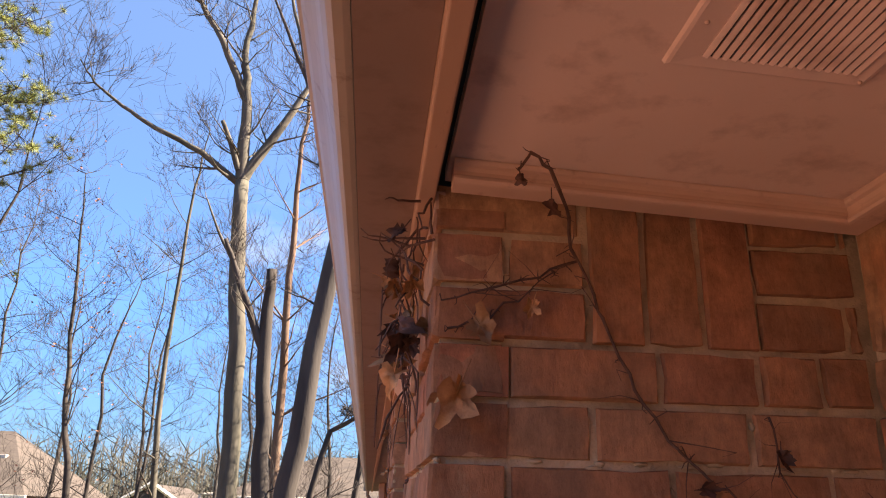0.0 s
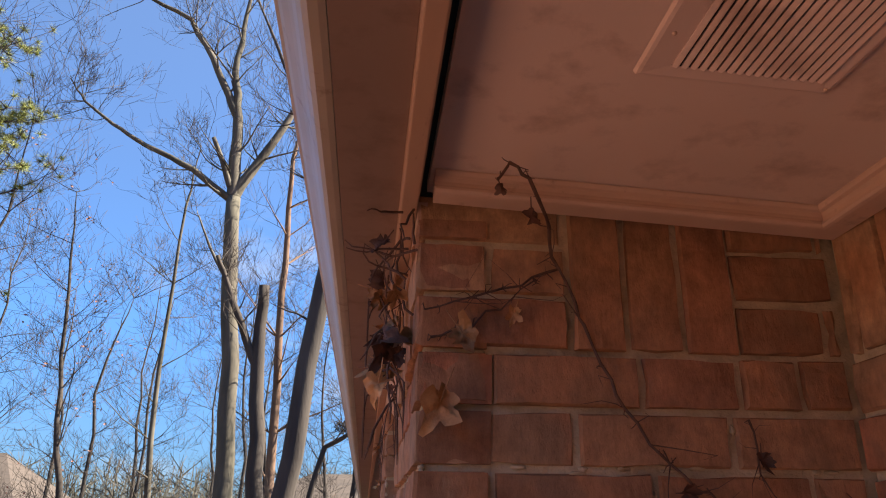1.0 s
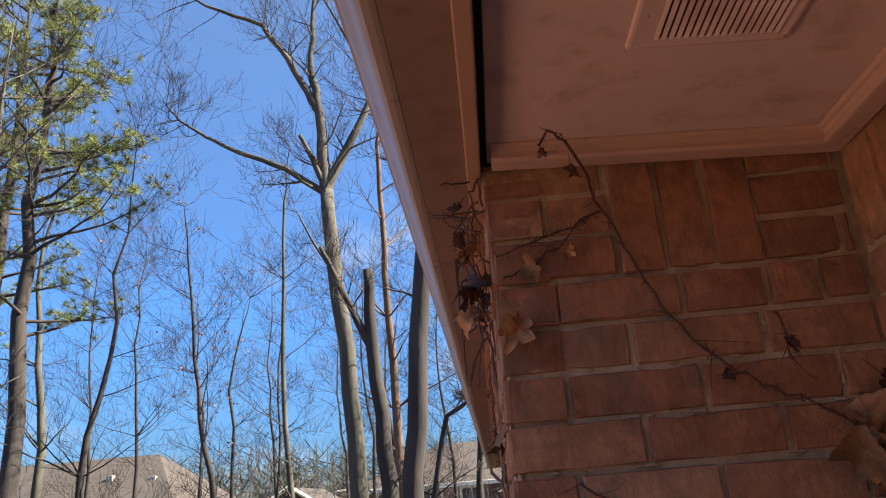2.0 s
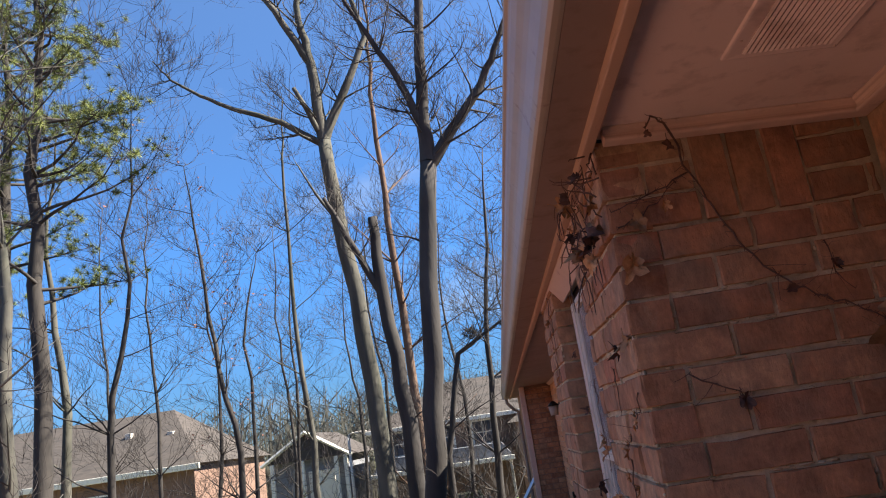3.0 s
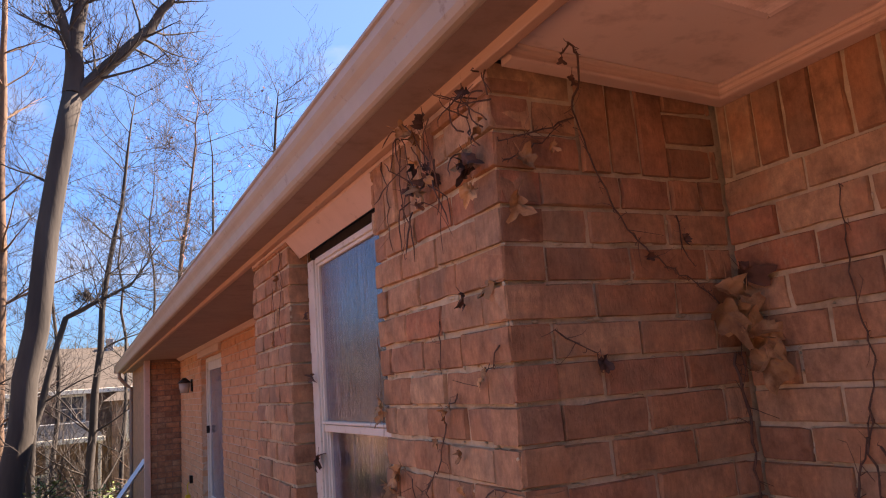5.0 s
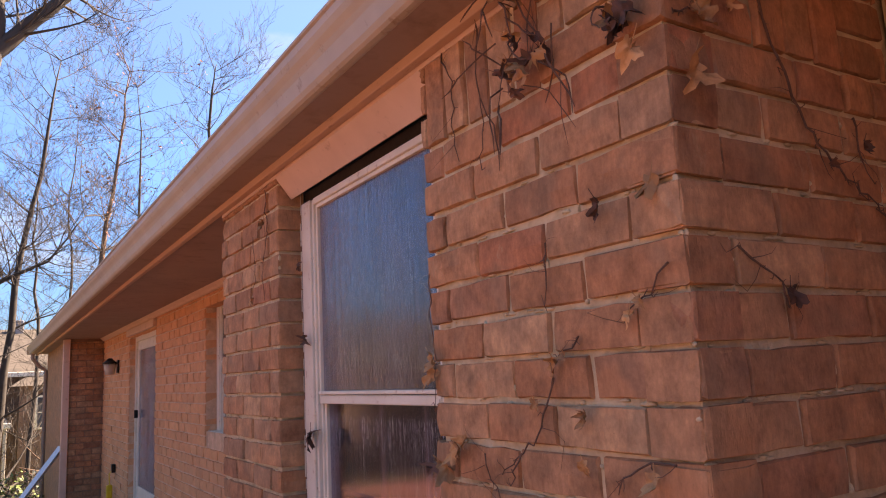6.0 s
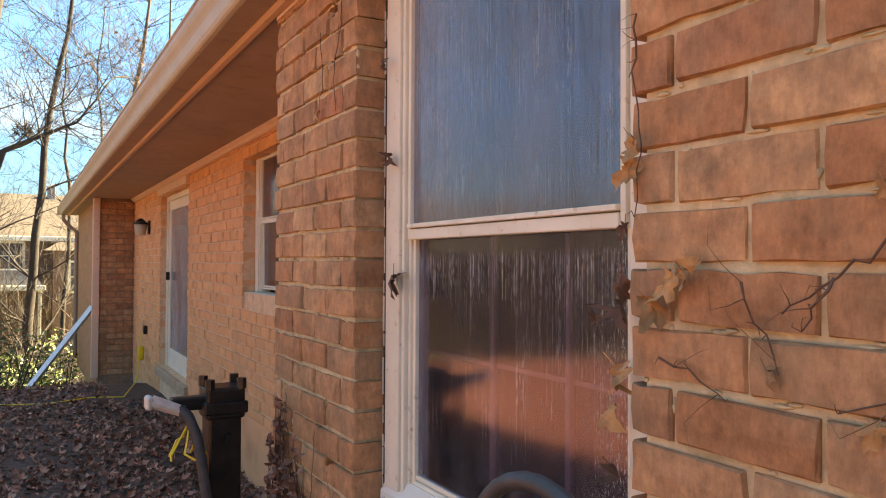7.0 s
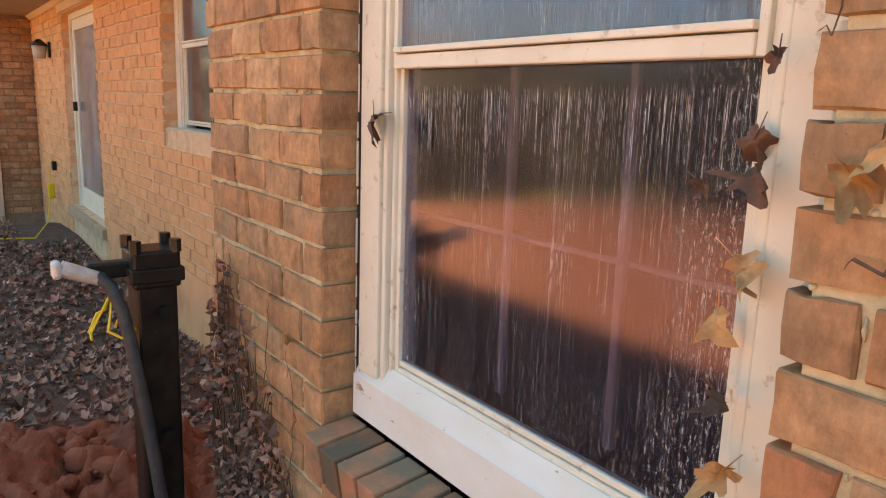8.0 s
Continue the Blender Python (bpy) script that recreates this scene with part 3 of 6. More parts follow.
# ---- ground ----
def terrain(x, y):
    z = 0.03 * noise.noise(Vector((x * 0.9, y * 0.9, 0))) + 0.015 * noise.noise(Vector((x * 4, y * 4, 3)))
    if y > 9.2:
        k = min(1, (y - 9.2) / 7)
        z -= 2.6 * k * k * (3 - 2 * k)
    if y > 16:
        z -= min(1.0, (y - 16) * 0.06) - 0.25 * noise.noise(Vector((x * 0.08, y * 0.08, 1)))
    if x < -4:
        z += -0.03 * min(20, -4 - x)
    return z


def ground_sheet():
    xs = [-2500, -900, -300, -120, -60] + [-40 + 2 * i for i in range(15)] + [-10 + 0.5 * i for i in range(17)] + [-1.6 + 0.1 * i for i in range(29)] + [1.4, 3, 6, 12, 20, 35, 60, 120, 400, 2500]
    ys = [-2500, -500, -120, -40, -15, -8, -5, -3, -1, 0.4] + [1.2 + 0.1 * i for i in range(40)] + [5.4 + 0.25 * i for i in range(30)] + [13 + i for i in range(30)] + [46, 52, 60, 75, 100, 150, 300, 900, 2500]
    verts = [(x, y, terrain(x, y)) for y in ys for x in xs]
    nx = len(xs)
    faces = [(j * nx + i, j * nx + i + 1, (j + 1) * nx + i + 1, (j + 1) * nx + i) for j in range(len(ys) - 1) for i in range(nx - 1)]
    return structure(from_lists("ground", verts, faces, SOIL, smooth=True), "leaf-strewn dark soil and red clay sloping to a yard", "ground")


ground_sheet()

# ---- window ----
MUNTIN = surface("inner_bar_paint", (0.24, 0.175, 0.16), (0.30, 0.225, 0.20), 12)
MUNTIN_Y, MUNTIN_Z = (1.335, 1.069), 1.202


def sash_window(name, label, y0, y1, z0, z1, x, rail_z, pane_mat, low_mat=None):
    """A single-hung window in the plane x, looking towards -x, with a dark room behind it."""
    win = structure(thing(name, label, "window"), label, "window")
    bm = bmesh.new()
    f = 0.106
    for a_, b_, o_ in ((0.0, 0.076, 0.0), (0.079, 0.0935, 0.007), (0.096, f, 0.018)):
        box(x + o_, x + 0.075, y0 + a_, y0 + b_, z0, z1, 0.003, bm)
        box(x + o_, x + 0.075, y1 - b_, y1 - a_, z0, z1, 0.003, bm)
    box(x + 0.002, x + 0.075, y0 + f, y1 - f, z1 - 0.022, z1, 0.003, bm)
    part("window_frame", bm, WHITE, win, "dirty white painted frame")
    a, b = y0 + f, y1 - f
    s = 0.013
    for n, lo, hi, off in (("upper_sash", rail_z, z1 - 0.022, 0.010), ("lower_sash", z0 + 0.025, rail_z + 0.016, 0.026)):
        bm = bmesh.new()
        box(x + off, x + off + 0.024, a, a + s, lo, hi, 0.002, bm)
        box(x + off, x + off + 0.024, b - s, b, lo, hi, 0.002, bm)
        box(x + off, x + off + 0.024, a + s, b - s, hi - s, hi, 0.002, bm)
        box(x + off - (0.004 if n == "upper_sash" else 0), x + off + 0.024, a + s, b - s, lo, lo + (0.026 if n == "upper_sash" else 0.012), 0.003, bm)
        if n == "upper_sash":
            box(x + off - 0.010, x + off + 0.024, a + s, b - s, lo + 0.0285, lo + 0.039, 0.002, bm)
        else:
            box(x + off + 0.004, x + off + 0.024, a + s, b - s, lo + 0.0145, lo + 0.026, 0.002, bm)
        sash = part(n, bm, WHITE, win)
        p = part("pane", box(x + off + 0.010, x + off + 0.014, a + s * 0.8, b - s * 0.8, lo + 0.02, hi - s * 0.8), low_mat if low_mat and n == "lower_sash" else pane_mat, sash, "streaked dirty glass pane")
        p.visible_shadow = False
        if low_mat and n == "lower_sash":
            for y in MUNTIN_Y:
                part("muntin", box(0.182, 0.196, y - 0.008, y + 0.008, lo + 0.02, hi, 0.003), MUNTIN, sash, "faint inner glazing bar")
            part("muntin", box(0.1965, 0.206, a - 0.03, b + 0.1, MUNTIN_Z - 0.005, MUNTIN_Z + 0.005, 0.003), MUNTIN, sash, "faint inner glazing bar")
    return win



win_main = sash_window("window_1", "white sash window with rain-streaked dirty glass in brick", WIN_Y0 + 0.006, WIN_Y1 - 0.031, 0.86, 2.166, 0.078, 1.493, PANE, PANE_LOW)

# white sill, tilted head board, brick sill under the window
sill = extrude_y([(0.150, 0.885), (0.100, 0.888), (0.078, 0.850), (0.074, 0.846), (0.073, 0.758), (0.150, 0.758)], WIN_Y0 + 0.008, WIN_Y1 - 0.018)
part("window_sill", sill, PEELING, win_main, "weathered white wooden sill with flaking paint")
caulk = bmesh.new()
box(0.088, 0.104, WIN_Y1 - 0.030, WIN_Y1 - 0.002, 0.76, 2.17, 0.0, caulk)
# dark strip that stands for the shadow between head board and frame
box(0.104, 0.110, WIN_Y0 + 0.004, WIN_Y1 - 0.004, 2.15, 2.215, 0.0, caulk)
cr = random.Random(31)
z = 0.80
white = bmesh.new()
while z < 2.15:
    h = cr.uniform(0.03, 0.11)
    w = cr.uniform(0.001, 0.005)
    box(0.083 + cr.uniform(0, 0.003), 0.0878, WIN_Y1 - 0.004 - w, WIN_Y1 - 0.003, z, z + h, 0.0012, white)
    if cr.random() < 0.2:
        box(0.080, 0.0878, WIN_Y1 - 0.030, WIN_Y1 - 0.032 + cr.uniform(0.003, 0.011), z, z + h * cr.uniform(0.3, 0.8), 0.0015, white)
    z += h + cr.uniform(0.0, 0.03)
for k in range(18):
    z = DATUM - 12 * COURSE + k * COURSE
    if z < 0.78 or z > 2.16:
        continue
    w = cr.uniform(0.008, 0.022)
    box(0.030 + cr.uniform(0, 0.02), 0.080, WIN_Y0 + 0.013 - w, WIN_Y0 + 0.013, z - 0.007, z + 0.007, 0.0025, white)
part("caulk_bead", white, WHITE, win_main, "cracked white caulk in the joints")
part("caulk_gap", caulk, FRAME_DARK, win_main, "dark cracked caulk joint, and a dark strip as shadow under the head board")
head = structure(part("head_board", extrude_y([(-0.004, 2.2615), (0.052, 2.189), (0.062, 2.194), (0.012, 2.2615)], WIN_Y0 + 0.004, WIN_Y1 - 0.006), TRIM), "tilted tan painted board above the window", "trim")
# dark sheet in place of an unlit room
room = structure(part("window_room", box(0.35, 0.36, 0.5, 2.0, 0.5, 2.3), DARK_INSIDE), "near-black sheet for the room's darkness behind the glass", "wall")
brick_sill = structure(thing("brick_sill", "mossy rowlock brick sill under the window", "sill"), "mossy rowlock brick sill under the window", "sill")
part("sill_bed", box(-0.02, 0.09, WIN_Y0 + 0.004, WIN_Y1 - 0.002, 0.645, 0.724), MORTAR, brick_sill)
MOSSY = surface("mossy_brick", (0.36, 0.15, 0.085), (0.46, 0.21, 0.115), 12, (0.19, 0.15, 0.105), 9, (0.42, 0.60), 0.95, relief=0.6, depth=0.003, vary=0.35)
count = 13
for i in range(count):
    w = (WIN_Y1 - WIN_Y0 - 0.004) / count
    y = WIN_Y0 + 0.002 + i * w
    b = box(-0.035, 0.085, y + 0.005, y + w - 0.005, 0.643, 0.738, 0.004, turn=Matrix.Rotation(radians(-8 + rng.uniform(-1, 1)), 4, "Y"))
    part("brick", b, MOSSY, brick_sill)

# ---- soffit vent ----
vent = thing("soffit_vent", "tan painted louvred metal vent set in the soffit", "vent")
vent.location, vent.rotation_euler = (0, 0, SOFFIT_EDGE), (0, math.atan(SAG), 0)
VX0, VX1, VY0, VY1 = 0.207, 0.426, -0.775, -0.348
LX0, LX1, LY0, LY1 = VX0 + 0.034, VX1 - 0.018, VY0 + 0.024, VY1 - 0.022
bm = bmesh.new()
rim = []
for inset, drop in ((0.0, -0.001), (0.002, -0.0065), (0.006, -0.0075), (1.0, -0.0055)):
    corners = ((VX0 + inset, VY0 + inset), (VX1 - inset, VY0 + inset), (VX1 - inset, VY1 - inset), (VX0 + inset, VY1 - inset)) if inset < 1 else ((LX0, LY0), (LX1, LY0), (LX1, LY1), (LX0, LY1))
    rim.append([bm.verts.new((x, y, drop)) for x, y in corners])
for a, b in zip(rim, rim[1:]):
    for k in range(4):
        bm.faces.new((a[k], a[(k + 1) % 4], b[(k + 1) % 4], b[k]))
part("frame", bm, SOFFIT, vent)
# near-black sheet for the darkness between the slats
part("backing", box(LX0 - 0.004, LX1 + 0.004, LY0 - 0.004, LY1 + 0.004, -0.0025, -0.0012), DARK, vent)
slat = None
for i in range(17):
    x = LX0 + 0.004 + i * (LX1 - LX0 - 0.008) / 16
    if slat is None:
        slat = part("slat", box(-0.0035, 0.0035, LY0, LY1, -0.003, 0.003, 0.0011, turn=Matrix.Rotation(radians(24), 4, "Y")), SOFFIT, vent)
        slat.location = (x, 0, -0.0058)
    else:
        o = link("slat", slat.data, None, vent)
        o.location = (x, 0, -0.0058)
for x, y in ((VX0 + 0.016, VY1 - 0.075), (VX1 - 0.009, VY1 - 0.011), (VX0 + 0.016, VY0 + 0.06), (VX1 - 0.009, VY0 + 0.012)):
    bm = bmesh.new()
    bmesh.ops.create_uvsphere(bm, u_segments=8, v_segments=5, radius=0.0028)
    bmesh.ops.translate(bm, vec=(x, y, -0.0068), verts=bm.verts)
    part("screw", bm, TRIM, vent)

# ---- long wall: window, door, lamp ----
win_two = sash_window("window_2", "white sash window set deep in the brick wall", BACK2[0] + 0.004, BACK2[1] - 0.006, BACK2[2], BACK2[3], X_BACK + 0.085, 1.70, PANE_CLEAR)
part("window_sill", box(X_BACK + 0.02, X_BACK + 0.16, BACK2[0] + 0.004, BACK2[1] - 0.004, BACK2[2] - 0.03, BACK2[2] + 0.004, 0.004), WHITE, win_two)
# blind in the near-black colour that gives the room its darkness
part("blind", box(X_BACK + 0.17, X_BACK + 0.175, BACK2[0] + 0.1, BACK2[1] - 0.1, BACK2[2], BACK2[3]), DARK_INSIDE, win_two)
SILL_STONE = surface("clay_stained_concrete", (0.40, 0.29, 0.20), (0.50, 0.38, 0.27), 7, (0.42, 0.22, 0.12), 4, rough=0.95, relief=0.4)
door = structure(thing("door_1", "white storm door with a tall glass pane", "door"), "white storm door with a tall glass pane", "door")
dx = X_BACK + 0.085
bm = bmesh.new()
for b in ((DOOR[0], DOOR[0] + 0.06, DOOR[2], DOOR[3]), (DOOR[1] - 0.06, DOOR[1], DOOR[2], DOOR[3]), (DOOR[0] + 0.06, DOOR[1] - 0.06, DOOR[3] - 0.06, DOOR[3])):
    box(dx - 0.02, dx + 0.05, *b, 0.003, bm)
part("door_frame", bm, WHITE, door)
bm = bmesh.new()
for b in ((DOOR[0] + 0.06, DOOR[0] + 0.14, DOOR[2], DOOR[3] - 0.06), (DOOR[1] - 0.14, DOOR[1] - 0.06, DOOR[2], DOOR[3] - 0.06), (DOOR[0] + 0.14, DOOR[1] - 0.14, DOOR[3] - 0.16, DOOR[3] - 0.06), (DOOR[0] + 0.14, DOOR[1] - 0.14, DOOR[2], DOOR[2] + 0.2)):
    box(dx, dx + 0.035, *b, 0.003, bm)
leaf_ = part("door_leaf", bm, WHITE, door)
part("pane", box(dx + 0.012, dx + 0.018, DOOR[0] + 0.13, DOOR[1] - 0.13, DOOR[2] + 0.19, DOOR[3] - 0.15), PANE_DOOR, leaf_, "pale dusty glass pane")
part("inner_door", box(dx + 0.07, dx + 0.1, DOOR[0] + 0.05, DOOR[1] - 0.05, DOOR[2], DOOR[3] - 0.05), SIDING_TAN, door)
part("door_handle", box(dx - 0.04, dx, DOOR[1] - 0.115, DOOR[1] - 0.095, 1.24, 1.33, 0.006), STEEL, leaf_, "dark door handle")
part("door_head", box(X_BACK - 0.035, X_BACK - 0.001, DOOR[0] - 0.06, DOOR[1] + 0.02, DOOR[3], 2.235, 0.004), TRIM, door, "tan head trim")
structure(part("door_sill", box(X_BACK - 0.035, X_BACK + 0.14, DOOR[0] - 0.06, DOOR[1] + 0.06, DOOR[2] - 0.09, DOOR[2] - 0.002, 0.008), SILL_STONE), "pale concrete door sill", "sill")
structure(part("wall_base", box(X_BACK - 0.012, X_BACK - 0.004, Y_PIER1 + 0.001, DOOR[0] - 0.3, -0.3, 0.42, 0.003), CONCRETE), "clay-stained parged base of the long wall, brightened for bounce light", "wall")

lamp = thing("wall_lamp", "dark wall lantern on the brick wall by the door", "lamp", (X_BACK, 9.35, 1.85))
part("back_plate", box(-0.02, -0.001, -0.05, 0.05, -0.08, 0.08, 0.004), STEEL, lamp)
bm = bmesh.new()
bmesh.ops.create_cone(bm, cap_ends=True, segments=12, radius1=0.055, radius2=0.075, depth=0.13)
bmesh.ops.translate(bm, vec=(-0.10, 0, -0.03), verts=bm.verts)
part("lantern", bm, SIDING_TAN, lamp, "frosted glass body", True)
bm = bmesh.new()
bmesh.ops.create_cone(bm, cap_ends=True, segments=12, radius1=0.095, radius2=0.02, depth=0.07)
bmesh.ops.translate(bm, vec=(-0.10, 0, 0.07), verts=bm.verts)
part("cap", bm, STEEL, lamp, "", True)

outlet = thing("power_outlet", "dark outdoor outlet box with a hanging yellow plug", "outlet", (X_BACK, 9.45, 0.62))
part("box_cover", box(-0.045, -0.002, -0.04, 0.04, -0.05, 0.05, 0.006), STEEL, outlet)
v, f = [], []
tube(v, f, [(-0.04, 0, -0.03), (-0.07, 0.0, -0.06), (-0.065, 0.01, -0.14), (-0.06, 0.0, -0.2)], [0.006] * 4, 6)
from_lists("cord", v, f, YELLOW, outlet)
part("plug", box(-0.10, -0.03, -0.03, 0.03, -0.36, -0.19, 0.018), YELLOW, outlet, "yellow plug head")
cable = thing("extension_cord", "thin yellow extension cord lying on the soil", "cable", (0, 0, 0))
v, f = [], []
tube(v, f, [(0.50, 9.45, 0.28), (0.42, 9.1, 0.06), (0.2, 8.3, 0.03), (-0.1, 8.35, 0.04), (-0.5, 8.2, 0.035), (-1.0, 8.35, 0.04)], [0.007] * 6, 6)
from_lists("cord", v, f, YELLOW, cable)

downspout = thing("corner_post", "tan painted corner board of the far wing", "post", (0.10, Y_FAR - 0.02, 0))
part("board", box(-0.03, 0.055, -0.02, 0.09, -0.1, 2.285, 0.006), TRIM, downspout)
spout = thing("downspout", "brown metal downspout elbow under the gutter end", "downspout", (0, 0, 0))
v, f = [], []
tube(v, f, [(-0.10, 14.9, 2.29), (-0.10, 14.9, 2.20), (0.02, 14.9, 2.05), (0.12, 14.9, 1.98), (0.12, 14.9, -0.3)], [0.035] * 5, 8)
from_lists("pipe", v, f, FASCIA, spout)

# ---- foundation jack ----
jack = thing("foundation_jack", "black steel foundation pier bracket with hydraulic hose in the clay", "jack", (-0.232, 2.14, 0.0))
part("post_tube", box(-0.047, 0.047, -0.047, 0.047, -0.4, 1.03, 0.008), STEEL, jack)
plate = part("head_plate", box(-0.062, 0.062, -0.062, 0.062, 1.0, 1.035, 0.005), STEEL, jack)
part("clamp", box(-0.055, 0.055, -0.055, 0.055, 0.985, 1.075, 0.008), STEEL, jack)
for sx in (-1, 1):
    for sy in (-1, 1):
        bm = bmesh.new()
        bmesh.ops.create_cone(bm, cap_ends=True, segments=6, radius1=0.014, radius2=0.014, depth=0.03)
        bmesh.ops.translate(bm, vec=(sx * 0.045, sy * 0.045, 1.085), verts=bm.verts)
        part("bolt", bm, STEEL, plate)
for zz in (0.93, 0.62, 0.30):
    bm = bmesh.new()
    bmesh.ops.create_cone(bm, cap_ends=True, segments=12, radius1=0.014, radius2=0.014, depth=0.03)
    bmesh.ops.rotate(bm, matrix=Matrix.Rotation(radians(90), 3, "X"), verts=bm.verts)
    bmesh.ops.translate(bm, vec=(0.01, -0.055, zz), verts=bm.verts)
    part("pin", bm, STEEL, jack)
part("arm", box(-0.145, -0.04, -0.02, 0.02, 1.012, 1.05, 0.006), STEEL, jack)
bm = bmesh.new()
bmesh.ops.create_cone(bm, cap_ends=True, segments=14, radius1=0.019, radius2=0.016, depth=0.09)
bmesh.ops.rotate(bm, matrix=Matrix.Rotation(radians(112), 3, "Y"), verts=bm.verts)
bmesh.ops.translate(bm, vec=(-0.155, -0.02, 1.03), verts=bm.verts)
fit_ = part("coupling", bm, CHROME, jack, "zinc hose coupling")
part("collar", box(-0.215, -0.195, -0.04, 0.0, 1.025, 1.065, 0.008), CHROME, fit_)
v, f = [], []
tube(v, f, [(-0.125, -0.02, 1.022), (-0.100, -0.03, 1.000), (-0.080, -0.045, 0.945), (-0.066, -0.058, 0.86), (-0.050, -0.068, 0.74), (-0.030, -0.074, 0.58), (-0.012, -0.076, 0.40), (0.0, -0.078, 0.15), (0.0, -0.08, -0.2)], [0.0155] * 9, 10)
from_lists("hose", v, f, RUBBER, jack, "dark grey rubber hydraulic hose", True)
v, f = [], []
for k in range(5):
    a = 1.3 * k
    tube(v, f, [(-0.095, -0.03, 0.99), (-0.10 - 0.02 * math.cos(a), -0.03 - 0.02 * math.sin(a), 0.94), (-0.105 - 0.04 * math.cos(a), -0.03 - 0.04 * math.sin(a), 0.895 + 0.008 * k), (-0.10 - 0.055 * math.cos(a + 0.5), -0.03 - 0.05 * math.sin(a + 0.5), 0.885)], [0.003, 0.003, 0.004, 0.003], 5)
from_lists("tag_ribbon", v, f, YELLOW, jack, "yellow tie hanging from the coupling")

# coiled hose near the glass
coil = thing("hose_loop", "grey-blue rubber hose standing in an arch before the window", "hose", (-0.40, 0.393, 0.0))
v, f = [], []
arch = [(0.0, 0.10 * math.cos(a), 1.165 + 0.10 * math.sin(a)) for a in [math.pi * k / 16 for k in range(17)]]
tube(v, f, [(0.03, 0.15, -0.1), (0.02, 0.14, 0.5), (0.0, 0.11, 1.0)] + arch + [(0.0, -0.11, 1.0), (0.02, -0.13, 0.5), (0.03, -0.15, -0.1)], [0.0075] * 23, 10)
from_lists("hose", v, f, RUBBER, coil, "", True)
v, f = [], []
tube(v, f, [(0.0, -0.099, 1.17), (0.0, -0.103, 1.10)], [0.0105, 0.0105], 10)
from_lists("ferrule", v, f, CHROME, coil, "crimped metal ferrule", True)

# ---- clay heap ----
def heap(name, label, x0, y0, rx, ry, h, seed):
    verts, faces = [], []
    n = 96
    for j in range(n + 1):
        for i in range(n + 1):
            u, w = 2 * i / n - 1, 2 * j / n - 1
            d = math.sqrt(u * u + w * w)
            z = h * max(0, 1 - d * d) ** 0.8
            p = Vector((x0 + rx * u, y0 + ry * w, seed))
            rough = noise.fractal(p * 5, 0.75, 2.0, 7)
            lump = max(0, noise.noise(p * 9)) * 0.10 + max(0, noise.noise(p * 18)) * 0.05
            z += (0.10 * rough + lump) * min(1, z / (0.3 * h)) - 0.05
            verts.append((x0 + rx * u, y0 + ry * w, z))
    for j in range(n):
        for i in range(n):
            a = j * (n + 1) + i
            faces.append((a, a + 1, a + n + 2, a + n + 1))
    ob = from_lists(name, verts, faces, CLAY, smooth=True)
    return tagged(ob, label, "clay", kind="stuff")


heap("clay_heap", "lumpy heap of dug red clay beside the wall", -0.62, 3.10, 0.80, 0.60, 0.20, 3.0)
heap("clay_heap", "low spread of dug red clay by the wall base", -0.05, 2.95, 0.6, 0.5, 0.14, 9.0)


def clods():
    verts, faces = [], []
    r = random.Random(5)
    for _ in range(230):
        x, y = r.uniform(-1.3, 0.4), r.uniform(2.5, 3.65)
        s = 0.010 + 0.055 * r.random() ** 2.5
        bm = bmesh.new()
        bmesh.ops.create_icosphere(bm, subdivisions=2, radius=s)
        base = len(verts)
        for q in bm.verts:
            q.co *= 1 + 0.55 * noise.noise(q.co * (0.9 / s) + Vector((x * 9, y * 9, 0))) + 0.25 * noise.noise(q.co * (2.5 / s) + Vector((x * 9, 0, y * 9)))
            q.co.z *= 0.75
        d2 = ((x + 0.62) / 0.75) ** 2 + ((y - 3.10) / 0.58) ** 2
        z = 0.17 * max(0, 1 - d2) + 0.01
        verts += [tuple(q.co + Vector((x, y, z))) for q in bm.verts]
        bm.verts.index_update()
        faces += [tuple(base + q.index for q in p.verts) for p in bm.faces]
        bm.free()
    return tagged(from_lists("clay_clods", verts, faces, CLAY, smooth=True), "crumbled clods of red clay on the ground", "clay", kind="stuff")


clods()


def leaf_shape(r, size, lobes=True):
    """Outline and curl of one dry leaf, as verts and faces round the stalk."""
    tips = [(0, 0), (0.35, 0.10), (0.55, 0.42), (0.30, 0.42), (0.22, 0.70), (0, 1.0), (-0.22, 0.70), (-0.30, 0.42), (-0.55, 0.42), (-0.35, 0.10)]
    mid = [(0, 0.3), (0, 0.6)]
    curl, roll_, twist = r.uniform(0.3, 1.6), r.uniform(0.2, 1.4), r.uniform(-0.8, 0.8)
    out = []
    for x, y in tips + mid:
        x *= size * r.uniform(0.8, 1.15)
        y *= size * r.uniform(0.9, 1.1)
        z = curl * (x * x) / size * 1.5 + roll_ * y * y / size * 0.35 + twist * x * y / size
        z += r.uniform(-0.05, 0.05) * size
        out.append(Vector((x, y, z)))
    n = len(tips)
    fs = [(0, 1, n), (1, 2, 3), (1, 3, n), (3, 4, n + 1), (3, n + 1, n), (4, 5, n + 1), (5, 6, n + 1), (6, 7, n + 1), (7, n, n + 1), (7, 9, n), (7, 8, 9), (9, 0, n)]
    return out, fs


